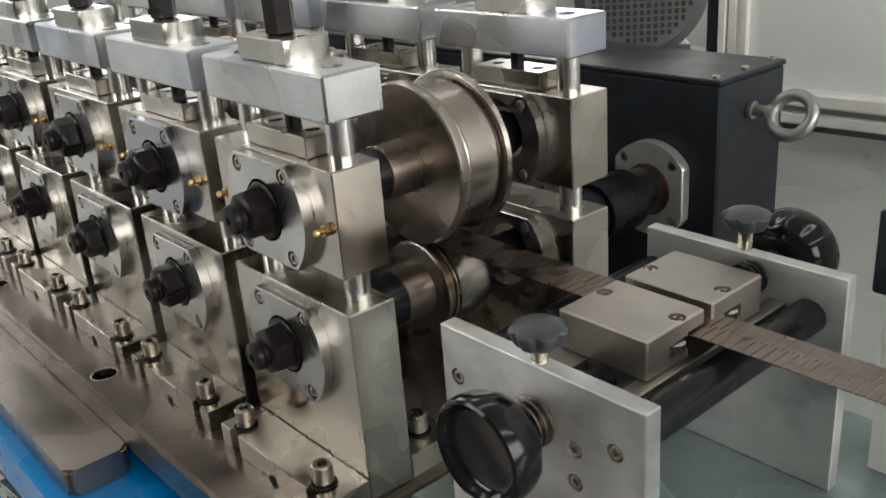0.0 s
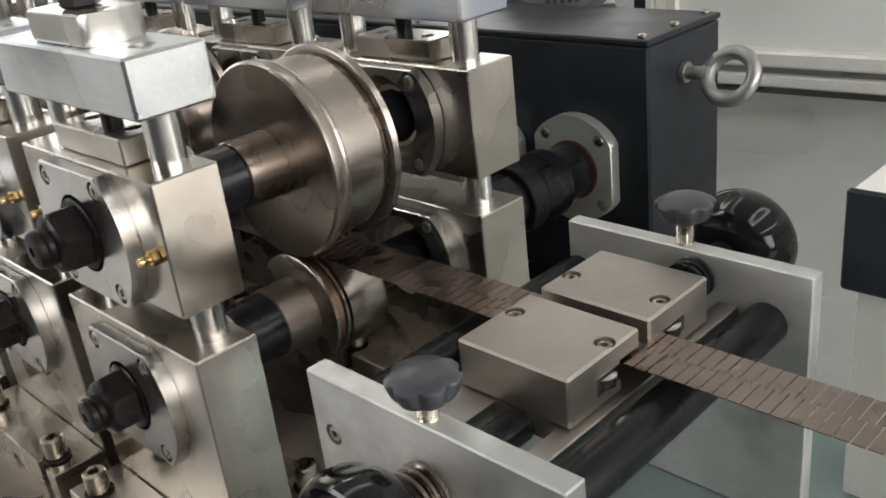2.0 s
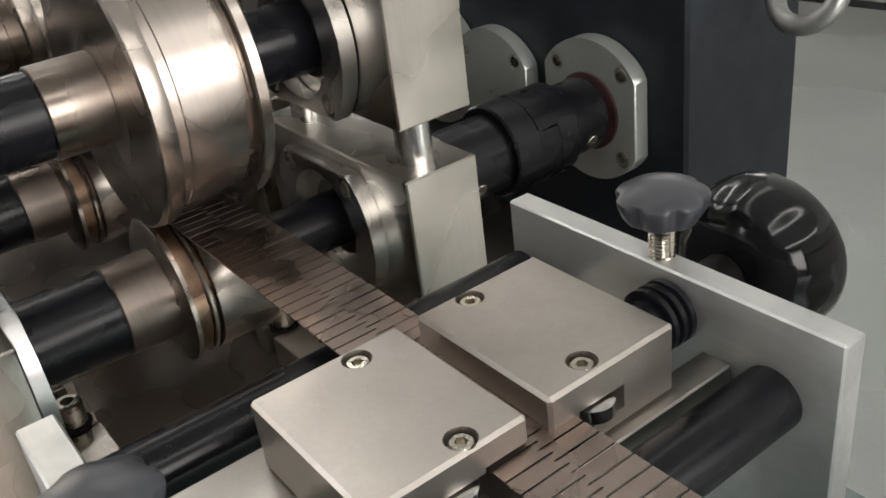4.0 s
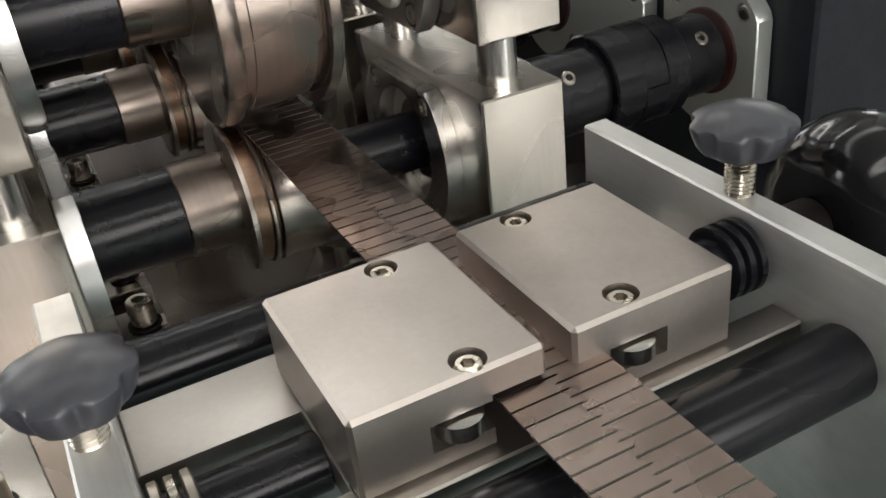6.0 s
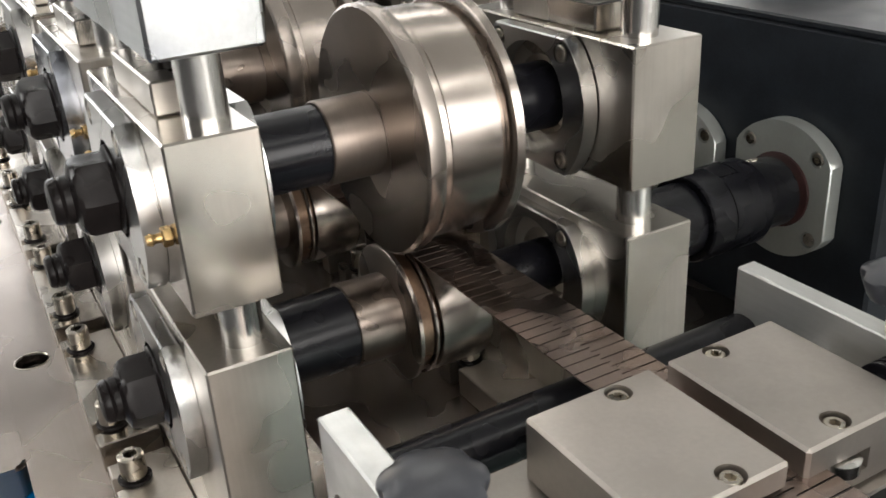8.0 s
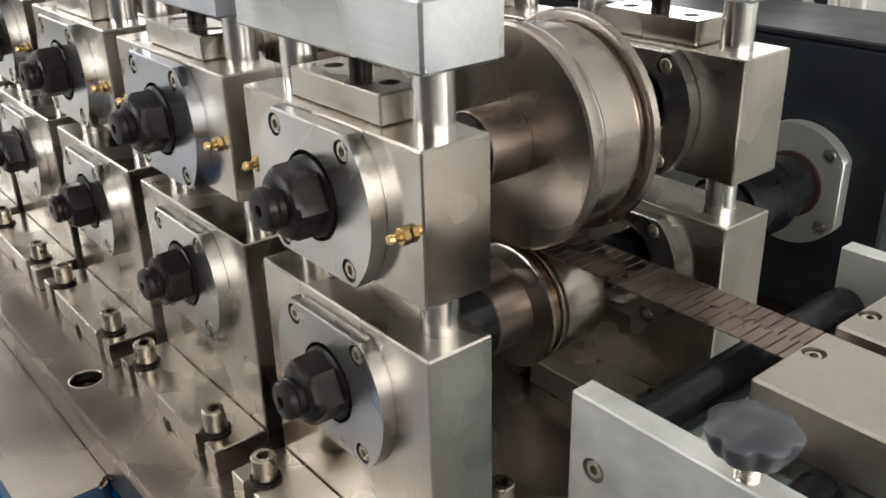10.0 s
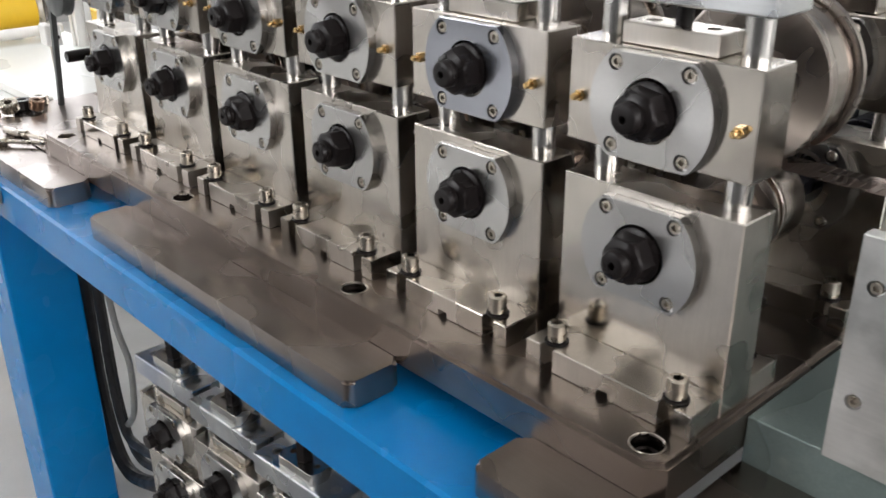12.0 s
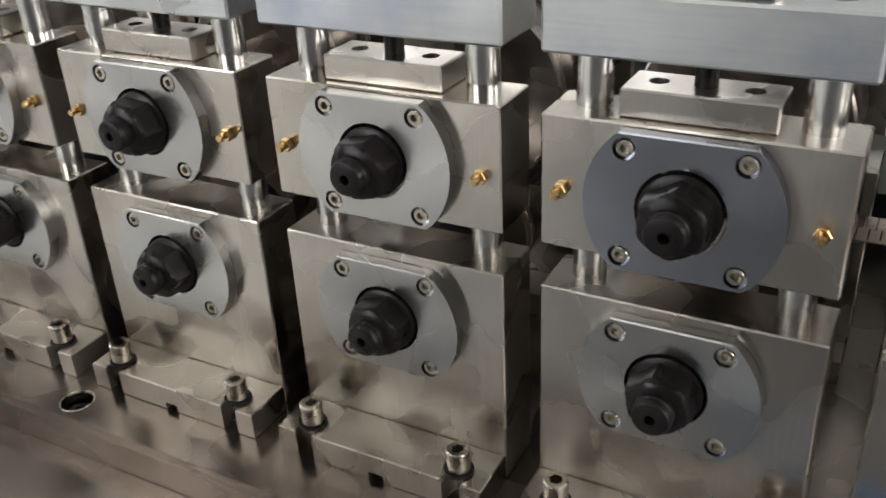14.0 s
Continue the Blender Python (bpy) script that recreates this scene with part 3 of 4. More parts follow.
        for yy in (0.663, 0.764):
            socket_screw(s, pose(0.0, yy, 0.0250), 0.0046, 0.0024, "set_screw")
    return s


# ---- gear housing ----
GEAR_FLANGE = flange_mesh(0.0245, 0.0530, 0.0450, 0.013)
BLANK_FLANGE = flange_mesh(0.0020, 0.0530, 0.0450, 0.013)
gear = thing("gear_housing", "long matt black gear housing behind the stands", "gear housing")
part("housing_body", box(-1.78, -0.511, 0.800, 0.922, 0.7225, 1.019, 0.0025), BOXBLACK, gear)
part("cover", box(-1.781, -0.510, 0.799, 0.923, 1.0192, 1.0250, 0.0015), BOXBLACK, gear, "flat black screwed cover")
for x in (-0.522, -0.80, -1.10, -1.40, -1.70):
    for y in (0.808, 0.861, 0.914):
        socket_screw(gear, pose(x, y, 1.0251), 0.0042, 0.0028, "cover_screw")
eye = part("eye_bolt", lathe([(0.0, 0.0095), (0.004, 0.0095), (0.0042, 0.0062), (0.018, 0.0062), (0.020, 0.0085), (0.027, 0.0085)], "x", n=28), ZINC, gear, "dull zinc lifting eye bolt", pose(-0.5098, 0.856, 0.984))
ring = bmesh.new()
for i in range(48):
    a = 2 * math.pi * i / 48
    ring_c = Vector((0.046 + 0.0215 * math.cos(a), 0.0215 * math.sin(a) * 0.5, 0.0215 * math.sin(a) * 0.866))
    for j in range(14):
        b = 2 * math.pi * j / 14
        rad = Vector((math.cos(a), math.sin(a) * 0.5, math.sin(a) * 0.866))
        nrm = Vector((0, -0.866, 0.5))
        ring.verts.new(ring_c + 0.0066 * (math.cos(b) * rad + math.sin(b) * nrm))
ring.verts.ensure_lookup_table()
for i in range(48):
    for j in range(14):
        ring.faces.new([ring.verts[q] for q in (i * 14 + j, ((i + 1) % 48) * 14 + j, ((i + 1) % 48) * 14 + (j + 1) % 14, i * 14 + (j + 1) % 14)])
part("ring", ring, ZINC, eye)
for k in range(6):
    for x, geared in ((CX - PITCH * k, True), (CX - PITCH * k - 0.1115, False)):
        fl = part("output_flange", GEAR_FLANGE if geared else BLANK_FLANGE, DULL, gear, "steel output flange with two flats" if geared else "blank steel flange with two flats", pose(x, 0.7988, ZL + (0 if geared else -0.010), 0, 90, 0))
        if geared:
            part("seal_ring", lathe([(-0.0160, 0.0270), (-0.0152, 0.0290), (-0.0132, 0.0290)], "y", n=40), RUST, fl, "rusty red seal ring")
        for u in (-0.0315, 0.0315):
            for v in (-0.0315, 0.0315):
                socket_screw(fl, pose(u, -0.0075, v) @ FRONT, 0.0049, 0.0050, "flange_screw")

# ---- strip guide ----
PX0, PX1, PZ0, PZ1 = -0.436, -0.264, 0.7767, 0.955
SCREWS = ((-0.421, 0.919), (-0.286, 0.920), (-0.317, 0.908), (-0.317, 0.884), (-0.421, 0.830), (-0.286, 0.830))


def guide_plate(label, y0, front, thick=0.012):
    g = part("guide_plate", cut(box(PX0, PX1, y0, y0 + thick, PZ0, PZ1, 0.0009),
                                [cyl(x, z, 0.0062, "y", y0 - 0.01 if front else y0 + 0.0065, y0 + 0.0055 if front else y0 + 0.03, 24, 0) for x, z in SCREWS]), ALU)
    tagged(g, label, "guide plate", "strip guide plates")
    for x, z in SCREWS:
        socket_screw(g, (pose(x, y0 + 0.0055, z) @ FRONT) if front else (pose(x, y0 + 0.0065, z) @ BACK), 0.0047, 0.005, "plate_screw")
    return g


guide_plate("scratched aluminium guide plate standing on the deck, operator side", 0.3525, True, 0.014)
guide_plate("scratched aluminium guide plate standing on the deck, drive side", 0.5815, False)

slide = part("slide_plate", cut(box(-0.4005, -0.3090, 0.3668, 0.5813, 0.9135, 0.9250, 0.0008), [box(-0.364, -0.322, a, b, 0.90, 0.93, 0) for a, b in ((0.36, 0.4200), (0.5550, 0.59))]), SLIDE)
tagged(slide, "pale satin steel slide plate between the guide plates", "slide plate")
for x, z in ((-0.428, 0.917), (-0.291, 0.919)):
    r = part("tie_rod", cyl(x, z, 0.0132, "y", 0.3668, 0.5813, 40, 0.001), BLACKSLEEVE)
    tagged(r, "thick black round tie rod between the guide plates", "tie rod", "tie rods")


def guide_block(label, y0, y1, inner):
    """A satin steel block with a strip channel along its inner lower edge and a small guide roller."""
    g = thing("guide_block", label, "guide block", "guide blocks")
    x0, x1, z0, z1 = -0.3895, -0.3145, 0.9252, 0.955
    if inner > 0:
        ch = box(x0 - 0.01, x1 + 0.01, y1 - 0.019, y1 + 0.01, 0.90, 0.9445, 0)
        ry = y1 - 0.0285
    else:
        ch = box(x0 - 0.01, x1 + 0.01, y0 - 0.01, y0 + 0.0145, 0.90, 0.9405, 0)
        ry = y0 + 0.024
    pocket = box(x1 - 0.0135, x1 + 0.01, ry - 0.011, ry + 0.011, 0.9325, 0.9425, 0)
    spots = [(-0.3820, 0.4610), (-0.3210, 0.4610)] if inner > 0 else [(-0.3830, 0.5150), (-0.3225, 0.5160)]
    part("block_body", cut(box(x0, x1, y0, y1, z0, z1, 0.0014), [ch, pocket] + [cyl(a, b, 0.0058, "z", z1 - 0.0055, z1 + 0.01, 28, 0) for a, b in spots]), NICKEL, g)
    for a, b in spots:
        socket_screw(g, pose(a, b, z1 - 0.0055), 0.0043, 0.0042, "block_screw")
    part("guide_roller", lathe([(0.9340, 0.0072), (0.9345, 0.0080), (0.9400, 0.0080), (0.9405, 0.0072), (0.9412, 0.0045)], "z", (x1 - 0.0046, ry), n=28), CHROME, g, "small steel guide roller")
    return g


guide_block("satin steel guide block over the strip, operator side", 0.4205, 0.4835, 1)
guide_block("satin steel guide block over the strip, drive side", 0.4930, 0.5545, -1)


def adjuster(label, y_plate, y_block, away, ax, az):
    """A black handwheel on a spindle through the guide plate; away is -1 towards the operator."""
    h = thing("handwheel", label, "handwheel", "handwheels")
    inside = y_plate + (0.014 if away < 0 else 0)
    outside = y_plate if away < 0 else y_plate + 0.012
    lo, hi = sorted((inside - away * 0.0005, y_block + away * 0.0005))
    part("spindle", cyl(ax, az + 0.0145, 0.0100, "y", lo, hi, 28), BLACKSLEEVE, h)
    for k in range(3):
        c = inside - away * (0.0032 + 0.0050 * k)
        part("collar_ring", lathe([(c - 0.0018, 0.0125), (c - 0.0012, 0.0138), (c + 0.0012, 0.0138), (c + 0.0018, 0.0125)], "y", (ax, az + 0.0145), n=36), BLACKSLEEVE if away > 0 else BOLT, h)
    az2 = az + 0.0145
    s0, s1 = outside + away * 0.0003, outside + away * 0.020
    part("hub", lathe([(min(s0, s1), 0.0105), (max(s0, s1), 0.0105)], "y", (ax, az2), n=36), BOLT if away < 0 else BLACK, h, "bright steel hub" if away < 0 else "dark hub")
    for k in range(3 if away < 0 else 0):
        c = outside + away * (0.003 + 0.0052 * k)
        part("scale_ring", lathe([(c - 0.0020, 0.0158), (c - 0.001, 0.0172), (c + 0.001, 0.0172), (c + 0.0020, 0.0158)], "y", (ax, az2), n=36), SLEEVE, h, "bronzed steel ring")
    # deep cupped rim with shallow scallops round its back edge
    wheel = bmesh.new()
    N = 144
    prof = ((0.000, 0.010, 0), (0.001, 0.022, 0), (0.004, 0.0310, 0.02), (0.009, 0.0362, 0.05), (0.015, 0.0388, 0.06), (0.021, 0.0400, 0.045), (0.026, 0.0405, 0.02),
            (0.032, 0.0402, 0), (0.0355, 0.0390, 0), (0.0368, 0.0370, 0), (0.0356, 0.0350, 0), (0.0330, 0.0330, 0), (0.0295, 0.0305, 0), (0.0280, 0.0270, 0), (0.0276, 0.0, 0))
    rings = []
    for s, r, amp in prof:
        row = []
        for i in range(N):
            a = 2 * math.pi * i / N
            rr = r * (1 - amp * (0.5 + 0.5 * math.cos(7 * a)) ** 2.5)
            row.append(wheel.verts.new((0.90 * rr * math.cos(a), away * 0.92 * s, 0.90 * rr * math.sin(a))))
        rings.append(row)
    for p, q in zip(rings, rings[1:]):
        for i in range(N):
            j = (i + 1) % N
            wheel.faces.new((p[i], p[j], q[j], q[i]))
    wheel.faces.new(rings[0])
    bmesh.ops.remove_doubles(wheel, verts=wheel.verts, dist=1e-6)
    part("wheel", wheel, BAKELITE, h, "glossy black bakelite wheel", pose(ax, outside + away * 0.0205, az2))
    return h


adjuster("glossy black handwheel on the guide plate, operator side", 0.3525, 0.4205, -1, -0.348, 0.9025)
adjuster("glossy black handwheel on the guide plate, drive side", 0.5815, 0.5545, 1, -0.338, 0.9235)


def star_knob(y, turn, x, lift):
    k = thing("thumbscrew", "dark grey lobed plastic thumbscrew with a threaded stud", "thumbscrew", "thumbscrews", at=pose(x, y, 0.955, 0, 0, turn))
    st = bmesh.new()
    prof = [(0.0, 0.0055)]
    for i in range(9):
        prof += [(0.0008 + i * 0.0016, 0.0050), (0.0016 + i * 0.0016, 0.0056)]
    part("stud", lathe(prof, "z", n=20, bm=st), BOLT, k, "bright threaded stud")
    bm = bmesh.new()
    N = 112
    rings = []
    for z, r, amp in ((0.0120, 0.007, 0), (0.0121, 0.0130, 0), (0.0126, 0.0146, 0.08), (0.0150, 0.0164, 0.12), (0.0190, 0.0180, 0.14), (0.0212, 0.0186, 0.14), (0.0224, 0.0185, 0.12), (0.0233, 0.0177, 0.08),
                      (0.0248, 0.0150, 0.015), (0.0262, 0.0115, 0), (0.0272, 0.0075, 0), (0.0277, 0.0035, 0), (0.0278, 0.0, 0)):
        row = []
        for i in range(N):
            a = 2 * math.pi * i / N
            lob = 1 - amp * (0.5 + 0.5 * math.cos(7 * a)) ** 2.6
            row.append(bm.verts.new((r * lob * math.cos(a), r * lob * math.sin(a), z)))
        rings.append(row)
    for p, q in zip(rings, rings[1:]):
        for i in range(N):
            j = (i + 1) % N
            bm.faces.new((p[i], p[j], q[j], q[i]))
    bm.faces.new(rings[0])
    bmesh.ops.remove_doubles(bm, verts=bm.verts, dist=1e-6)
    part("lobed_grip", bm, KNOB, k, place=pose(0, 0, lift))
    return k


star_knob(0.3595, 0, -0.350, 0.0)
star_knob(0.5890, 20, -0.350, 0.0050)

# ---- the slit strip (moved by motions()) ----
def strip_mesh():
    bm = bmesh.new()
    p, gap, ya, yb, mid = 0.0074, 0.0009, 0.466, 0.504, 0.485
    x = -1.95
    t = 0.0004

    def bit(x0, x1, y0, y1, y2, y3):
        vs = [bm.verts.new((*c, z)) for z in (-t, t) for c in ((x0, y0), (x1, y1), (x1, y3), (x0, y2))]
        for q in ((0, 3, 2, 1), (4, 5, 6, 7), (0, 1, 5, 4), (1, 2, 6, 5), (2, 3, 7, 6), (3, 0, 4, 7)):
            bm.faces.new([vs[i] for i in q])
    while x < 1.05:
        bit(x, x + gap / 2, mid + 0.0005, mid + 0.0018, yb, yb)
        bit(x + gap / 2, x + gap, mid + 0.0018, mid + 0.0005, yb, yb)
        bit(x + gap, x + p / 2, ya, ya, yb, yb)
        bit(x + p / 2, x + p / 2 + gap / 2, ya, ya, mid - 0.0005, mid - 0.0018)
        bit(x + p / 2 + gap / 2, x + p / 2 + gap, ya, ya, mid - 0.0018, mid - 0.0005)
        bit(x + p / 2 + gap, x + p, ya, ya, yb, yb)
        x += p
    me = bpy.data.meshes.new("strip")
    bm.to_mesh(me)
    bm.free()
    return me


strip = part("slit_strip", strip_mesh(), STRIP)
tagged(strip, "thin brown metal strip with cross slits running through the rolls", "metal strip")

# ---- guard frame and sheet behind the guide ----
post = thing("extrusion_post", "upright grooved aluminium extrusion with an arm capped in black plastic", "frame post")


def extrusion(axis, a0, a1, b0, b1, lo, hi):
    """A slotted bar: outline with a shallow groove in the middle of each side."""
    am, bmid, g, d = (a0 + a1) / 2, (b0 + b1) / 2, 0.005, 0.006
    pts = [(a0, b0), (am - g, b0), (am - g, b0 + d), (am + g, b0 + d), (am + g, b0), (a1, b0), (a1, bmid - g), (a1 - d, bmid - g), (a1 - d, bmid + g), (a1, bmid + g),
           (a1, b1), (am + g, b1), (am + g, b1 - d), (am - g, b1 - d), (am - g, b1), (a0, b1), (a0, bmid + g), (a0 + d, bmid + g), (a0 + d, bmid - g), (a0, bmid - g)]
    return prism(pts, axis, lo, hi)


part("upright", extrusion("z", -0.258, -0.178, 0.632, 0.672, 0.0, 0.9349), EXTR, post)
part("arm", extrusion("y", -0.262, -0.182, 0.935, 0.995, 0.622, 1.45), EXTR, post)
part("end_cap", box(-0.264, -0.180, 0.617, 0.6218, 0.933, 0.997, 0.0018), BOXBLACK, post, "black plastic end cap")

side = part("side_sheet", prism([(-0.4993, 0.6995), (0.9, 0.6995), (0.9, 1.645), (-1.9, 1.400), (-1.9, 0.924), (-0.4993, 0.924)], "z", 0.7222, 0.7705, 0.001), SHEET)
tagged(side, "wide grey sheet metal table behind the machine", "sheet table")
for x in (-0.45, 0.8):
    for y in (0.98, 1.48):
        ob = part("table_leg", box(x - 0.02, x + 0.02, y - 0.02, y + 0.02, 0, 0.7221, 0.001), EXTR)
        tagged(ob, "square aluminium leg under the grey sheet table", "table leg", "table legs")

guard = thing("guard_screen", "white panelled guard screen in an aluminium frame", "guard screen", at=pose(-0.72, 1.525, 0, 0, 0, 5))
part("bottom_rail", box(-1.6, 2.0, -0.014, 0.040, 0.8090, 0.8350, 0.004), EXTR, guard, "bright aluminium rail")
part("rail_web", box(-1.6, 2.0, 0.006, 0.036, 0.7960, 0.8088, 0), SHEET, guard, "grey recessed web")
part("rail_foot", box(-1.6, 2.0, -0.008, 0.040, 0.7750, 0.7958, 0.003), EXTR, guard, "aluminium lower rail")
for u0, u1 in ((-0.252, -0.237), (-0.231, -0.196), (1.94, 2.0), (-1.6, -1.54)):
    part("upright", extrusion("z", u0, u1, 0.0, 0.04, 0.8352, 2.1) if u1 - u0 > 0.02 else box(u0, u1, 0.0, 0.04, 0.8352, 2.1, 0.002), EXTR, guard)
part("seal_strip", box(-0.276, -0.2525, 0.004, 0.03, 0.8352, 2.1, 0.001), BOXBLACK, guard, "black rubber seal strip")
part("panel", box(-0.195, 1.938, 0.016, 0.022, 0.8352, 2.1, 0), WHITE, guard, "white panel")
part("skirt", box(-1.6, 2.0, 0.016, 0.022, 0.0, 0.7748, 0), SHEET, guard, "grey sheet skirt")

# drive motor with a perforated fan cowl
motor = thing("drive_motor", "grey drive motor with a perforated fan cowl", "motor", at=pose(-0.905, 1.19, 1.045, 0, 0, 42))
part("motor_body", lathe([(0.0, 0.088), (0.012, 0.104), (0.26, 0.104)], "y", n=56), CAST, motor)
grille = bmesh.new()
prism(circle(0, 0, 0.088, 56), "y", -0.004, -0.0002, 0.0006, grille)
part("grille_ring", grille, CAST, motor)
# raised dark squares on the solid disc paint the shade of open perforations
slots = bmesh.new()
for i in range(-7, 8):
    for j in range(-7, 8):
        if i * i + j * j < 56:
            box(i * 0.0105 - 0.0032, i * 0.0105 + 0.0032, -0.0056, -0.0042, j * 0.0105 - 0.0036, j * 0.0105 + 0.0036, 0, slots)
part("grille_hole", slots, HOLESHADE, motor, "dark squares standing in for the shade inside the perforations")
part("motor_foot", box(-0.08, 0.08, 0.03, 0.24, -0.2744, -0.09, 0.002), CAST, motor)
# ---- spare stands on the shelf under the bed ----
for k in range(4):
    sp = copy_thing(back, pose(-1.285 + 0.158 * k, 0.222, 0.2155, 0, 0, 4))
    sp.scale = (0.9, 0.9, 0.9)
    for zc in (ZL - 0.783, ZU - 0.783):
        part("hex_nut", prism(circle(0, 0, 0.0205, 6, 0.2 * k), "y", -0.0300, 0.004, 0.0022), BLACK, sp, "black hexagon nut", pose(0, 0, zc))
        part("threaded_end", cyl(0, 0, 0.0116, "y", -0.0410, -0.0301, 28, 0.001), BLACK, sp, "black threaded shaft end", pose(0, 0, zc))
    tagged(sp, "spare steel roll stand stored on the shelf under the machine", "roller stand", "spare stands")

# ---- cables under the frame ----
RUNS = (
    (0.014, CABLE, "black corrugated conduit hanging behind the frame leg", ((-1.785, 0.31, 0.66), (-1.780, 0.31, 0.45), (-1.785, 0.31, 0.20), (-1.730, 0.31, 0.07), (-1.60, 0.31, 0.10), (-1.50, 0.31, 0.16), (-1.36, 0.30, 0.230))),
    (0.009, CABLE, "black rubber cable hanging under the machine frame", ((-1.710, 0.31, 0.66), (-1.715, 0.31, 0.42), (-1.718, 0.31, 0.25), (-1.690, 0.31, 0.165), (-1.62, 0.31, 0.165), (-1.54, 0.31, 0.188), (-1.36, 0.30, 0.225))),
    (0.008, CABLE, "black rubber cable hanging under the machine frame", ((-1.735, 0.32, 0.66), (-1.735, 0.32, 0.42), (-1.730, 0.32, 0.22), (-1.690, 0.32, 0.12), (-1.60, 0.32, 0.13), (-1.50, 0.32, 0.19), (-1.36, 0.33, 0.224))),
    (0.006, GREYCABLE, "thin grey cable looping under the machine frame", ((-1.690, 0.31, 0.66), (-1.66, 0.31, 0.43), (-1.622, 0.31, 0.35), (-1.637, 0.31, 0.246), (-1.690, 0.315, 0.185))),
)
for rad, m, lab, run in RUNS:
    tagged(part("cable", tube(run, rad), m), lab, "cable", "cables")

# toggle latch on the front beam
latch = thing("toggle_latch", "zinc toggle latch with a dark red grip and wire loop", "toggle latch", at=pose(-1.652, 0.163, 0.706))
part("base", prism([(-0.020, -0.016), (0.020, -0.016), (0.024, -0.004), (0.024, 0.012), (0.014, 0.022), (-0.014, 0.022), (-0.024, 0.012), (-0.024, -0.004)], "y", -0.004, -0.0003, 0.001), ZINC, latch)
part("bracket", box(-0.013, 0.013, -0.020, -0.0042, -0.012, 0.014, 0.003), BOLT, latch, "bent zinc bracket")
part("pivot", cyl(-0.013, 0.0, 0.0045, "x", -0.018, 0.018, 16), BOLT, latch)
part("lever", prism([(-0.010, -0.052), (0.006, -0.056), (0.013, -0.030), (0.012, 0.004), (0.004, 0.014), (-0.009, 0.010), (-0.014, -0.012)], "y", -0.027, -0.0205, 0.0014), ZINC, latch, "curved zinc lever")
part("grip", lathe([(-0.108, 0.0040), (-0.105, 0.0075), (-0.090, 0.0098), (-0.070, 0.0102), (-0.052, 0.0085), (-0.050, 0.0060)], "z", (-0.003, -0.024), n=24), RED, latch, "dark red grip")
part("wire_loop", tube(((0.014, -0.022, 0.004), (0.016, -0.032, -0.030), (0.013, -0.038, -0.075), (0.006, -0.040, -0.106), (-0.006, -0.040, -0.108), (-0.014, -0.038, -0.092), (-0.016, -0.034, -0.070)), 0.0024, 8), ZINC, latch, "thin zinc wire loop")

# ---- far end: exit table, encoder arm, yellow tank, loose tools ----
for x0, x1, y0, y1, z0, z1 in ((-2.75, -1.953, 0.352, 0.380, 0.7353, 0.757), (-2.75, -1.953, 0.105, 0.125, 0.7353, 0.752)):
    tagged(part("tray_rail", box(x0, x1, y0, y1, z0, z1, 0.003), EXTR), "pale square rail along the offcut tray", "rail", "tray rails")
exit_t = part("exit_table", box(-3.6, -1.96, 0.10, 0.70, 0.69, 0.735, 0.003), WHITE)
tagged(exit_t, "white painted exit table beyond the machine", "exit table")
for x in (-3.5, -2.7):
    for y in (0.16, 0.56):
        tagged(part("table_leg", box(x - 0.03, x + 0.03, y - 0.03, y + 0.03, 0, 0.6898, 0.002), EXTR), "square aluminium leg under the exit table", "table leg", "table legs")
for i, (ox, oy, oz, tilt) in enumerate(((-1.935, 0.262, 0.7517, 0), (-1.905, 0.285, 0.7517, 20), (-1.925, 0.312, 0.7517, 0), (-1.885, 0.322, 0.7517, 14), (-1.930, 0.345, 0.7517, 0), (-1.975, 0.285, 0.7352, 0), (-1.985, 0.325, 0.7352, 10), (-2.03, 0.30, 0.7352, 0))):
    r = 0.013 + 0.003 * (i % 3)
    ringbit = lathe([(0.0, 0.45 * r), (0.0, 0.92 * r), (0.0012, r), (0.016, r), (0.0172, 0.92 * r), (0.0172, 0.45 * r), (0.0, 0.45 * r)], "z", n=24, closed=False)
    o = part("offcut_ring", ringbit, (COPPERED, BOLT, BLACK)[i % 3], None, "", pose(ox, oy, oz + 0.006 * (tilt > 0), tilt, 0, 40 * i))
    tagged(o, "small loose metal ring lying at the exit end", "metal ring", "loose rings")
for y, r in ((0.215, 14), (0.225, -9)):
    o = part("screwdriver", lathe([(0, 0.003), (0.075, 0.0035), (0.0755, 0.0065), (0.13, 0.0065), (0.134, 0.004)], "x", n=16), BOLT, None, "", pose(-1.66, y + 0.045, 0.7581, 0, 0, 205 + r))
    tagged(o, "thin steel tool lying on the cover bar", "hand tool", "hand tools")

arm = thing("encoder_drive", "steel pulley with a grey toothed belt beside a lever", "belt drive", at=pose(-1.825, 0.36, 0))
part("pulley", lathe([(0.000, 0.038), (0.003, 0.043), (0.007, 0.043), (0.008, 0.040), (0.018, 0.040), (0.019, 0.043), (0.023, 0.043)], "y", (0, 0.965), n=48), CAST, arm, "dull grey pulley")
part("pulley_shaft", cyl(0, 0.965, 0.013, "y", -0.006, 0.14, 24), BLACK, arm, "black shaft")
part("belt", prism([(-0.039, 0.965), (-0.030, 0.965), (-0.0725, 0.7517), (-0.0815, 0.7517)], "y", 0.0085, 0.0175), CAST, arm, "grey toothed belt")
part("strut", prism([(0.090, 0.960), (0.108, 0.960), (0.033, 0.7517), (0.015, 0.7517)], "y", 0.04, 0.052, 0.001), EXTR, arm, "bare steel strut")
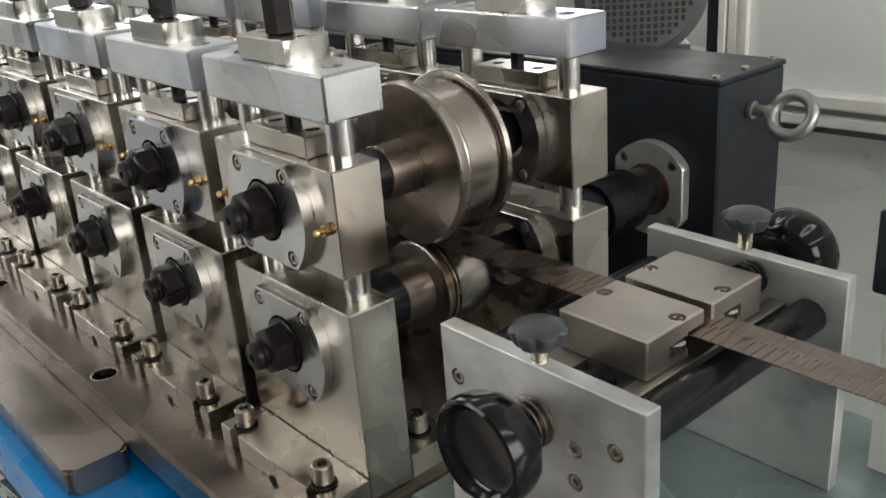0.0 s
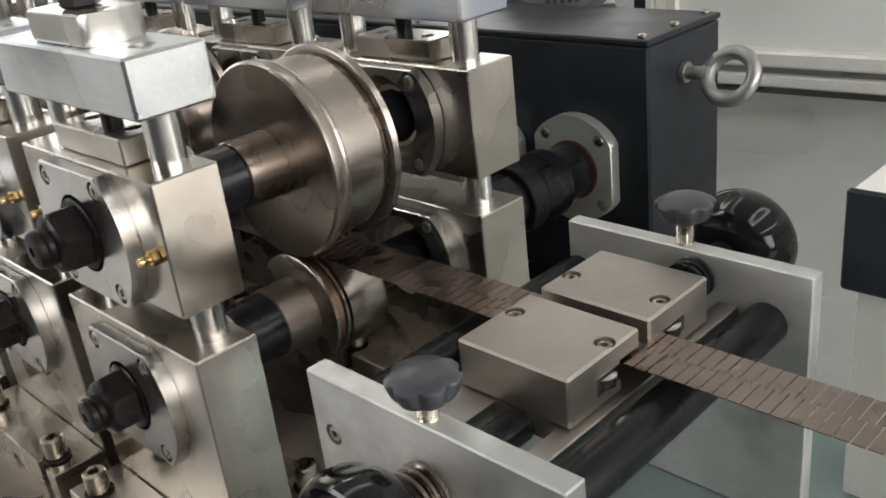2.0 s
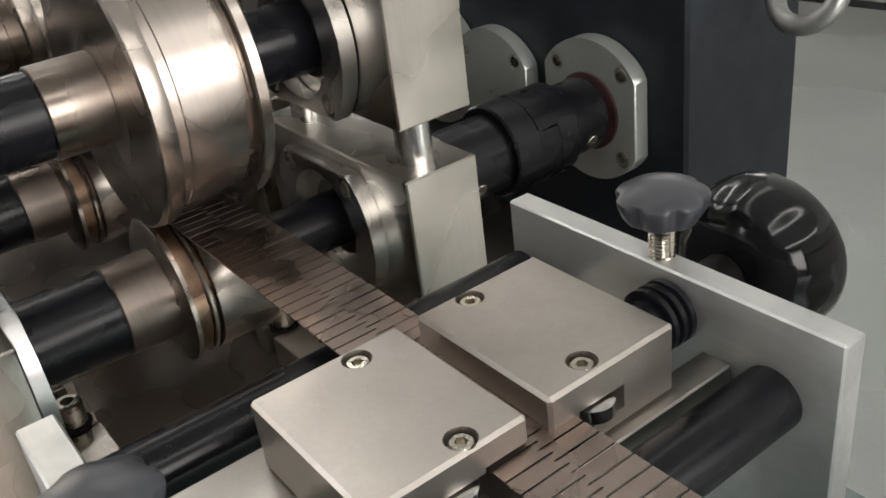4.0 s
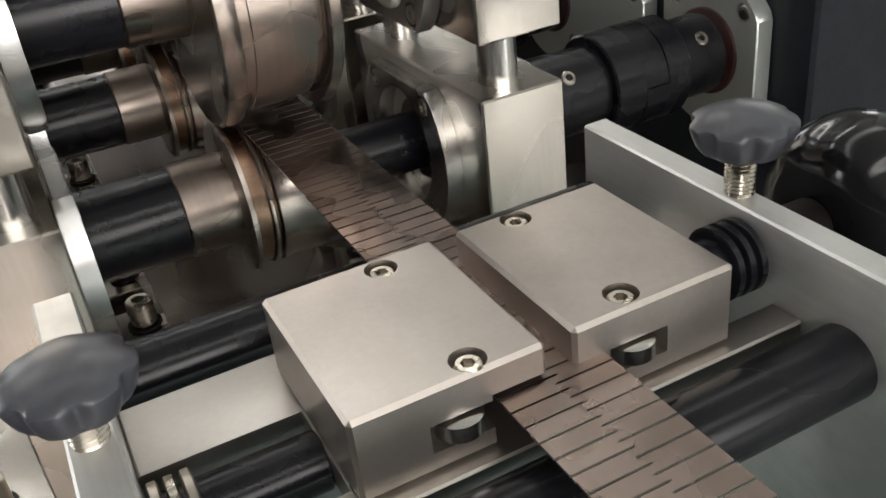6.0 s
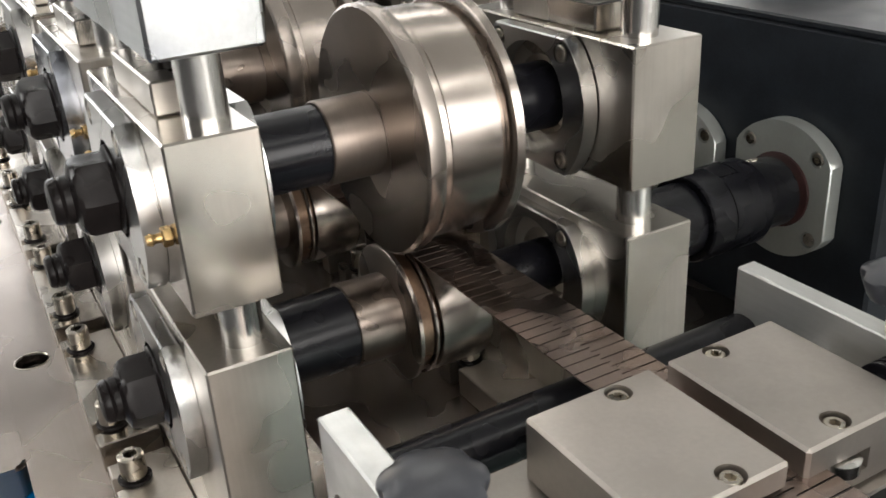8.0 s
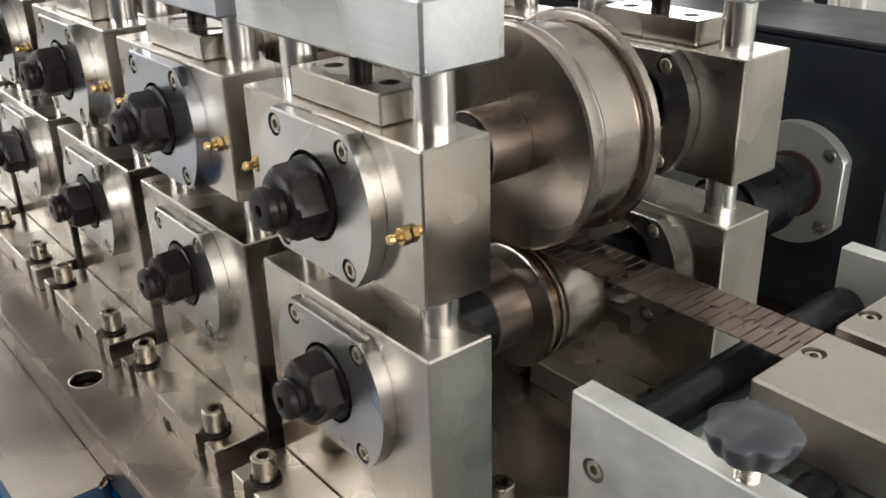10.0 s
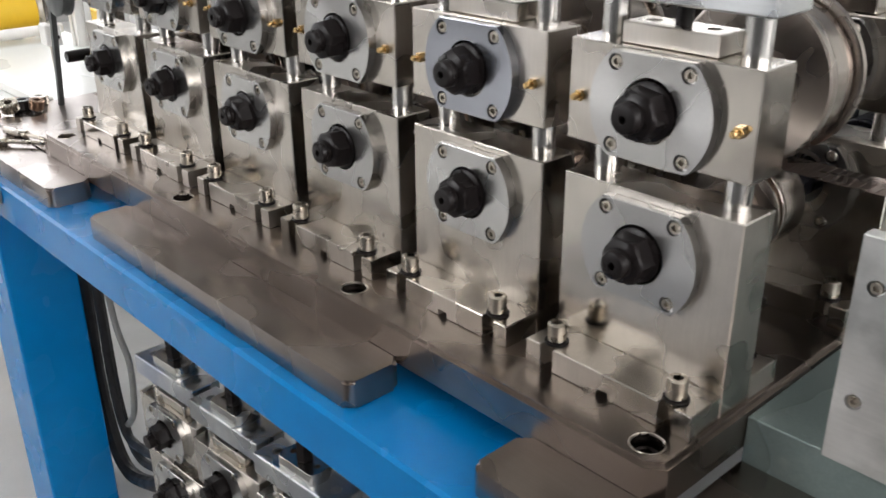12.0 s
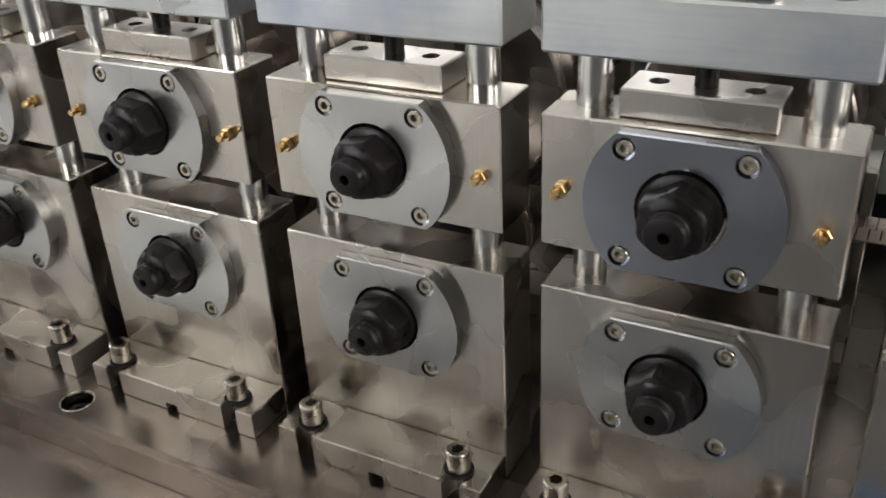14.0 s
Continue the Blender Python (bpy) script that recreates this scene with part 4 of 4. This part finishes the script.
part("bearing_post", box(-0.02, 0.02, 0.085, 0.115, 0.7517, 0.990, 0.002), STEEL, arm)
part("lever_grip", cyl(0.075, 0.868, 0.0095, "y", -0.02, 0.055, 18, 0.001), BLACK, arm, "black lever grip")

tank = thing("yellow_unit", "yellow painted cylinder and pipe on a white frame beyond the machine", "machine unit", at=pose(-2.70, 0, 0))
part("drum", cyl(0, 0.800, 0.048, "y", 0.25, 0.625, 40, 0.003), YELLOW, tank)
part("end_ring", lathe([(0.6252, 0.046), (0.632, 0.050), (0.640, 0.050)], "y", (0, 0.800), n=36), STEEL, tank)
for y in (0.30, 0.55):
    part("cradle", box(-0.04, 0.04, y, y + 0.03, 0.7352, 0.7585, 0.002), WHITE, tank)
part("pipe", cyl(0.09, 0.760, 0.013, "y", 0.12, 0.66, 24), EXTR, tank, "bright metal pipe")
part("pipe_bracket", box(0.07, 0.11, 0.35, 0.37, 0.7352, 0.7475, 0.001), STEEL, tank)
rod = thing("clamp_rod", "thin steel rod with a clamp block on the exit table", "clamp rod", at=pose(-2.11, 0.45, 0.7352))
part("rod", cyl(0, 0, 0.005, "z", 0.0, 0.36, 16), STEEL, rod)
part("clamp_block", box(-0.016, 0.020, -0.016, 0.016, 0.085, 0.128, 0.003), EXTR, rod, "pale clamp block")
part("clamp_screw", cyl(0.0, 0.105, 0.004, "x", 0.0202, 0.040, 12), BLACK, rod)
cab = thing("yellow_cabinet", "yellow panel on a white cabinet beyond the exit table", "cabinet", at=pose(-2.75, 0.705, 0))
part("cabinet_body", box(0, 0.3, 0.02, 0.35, 0, 0.62, 0.004), WHITE, cab)
part("panel", box(0.05, 0.25, 0.03, 0.14, 0.6202, 0.80, 0.003), YELLOW, cab, "yellow panel")
for x in (-2.50, -2.25):
    tagged(part("frame_upright", extrusion("z", x, x + 0.04, 0.64, 0.68, 0.7352, 1.6), EXTR), "white aluminium frame upright at the exit end", "frame post", "exit frame posts")

# ---- rolls and strip in motion ----
uppers, lowers = [], []
for k in range(6):
    if k == 0:
        u, l = shaft("roll_shaft", "black shaft with a large polished upper roll and hexagon nut", True), shaft("roll_shaft", "black shaft with a small polished lower roll and hexagon nut", False)
    else:
        u, l = copy_thing(uppers[0], pose(0, 0, 0)), copy_thing(lowers[0], pose(0, 0, 0))
    uppers.append(u), lowers.append(l)

SPEED = 0.037      # metres a second, towards the exit


def motions():
    times = [i * 0.5 for i in range(29)]
    for k in range(6):
        x = CX - PITCH * k
        a, b = 17 * k + 8, 23 * k + 243
        walk(uppers[k], [(t, pose(x, 0, ZU, 0, a + math.degrees(SPEED * t / 0.065), 0)) for t in times])
        walk(lowers[k], [(t, pose(x, 0, ZL, 0, b - math.degrees(SPEED * t / 0.065), 0)) for t in times])
    walk(strip, [(t, pose(-SPEED * t, 0, 0.9420, 0, 0, 0)) for t in (0.0, 7.0, 14.0)])


motions()
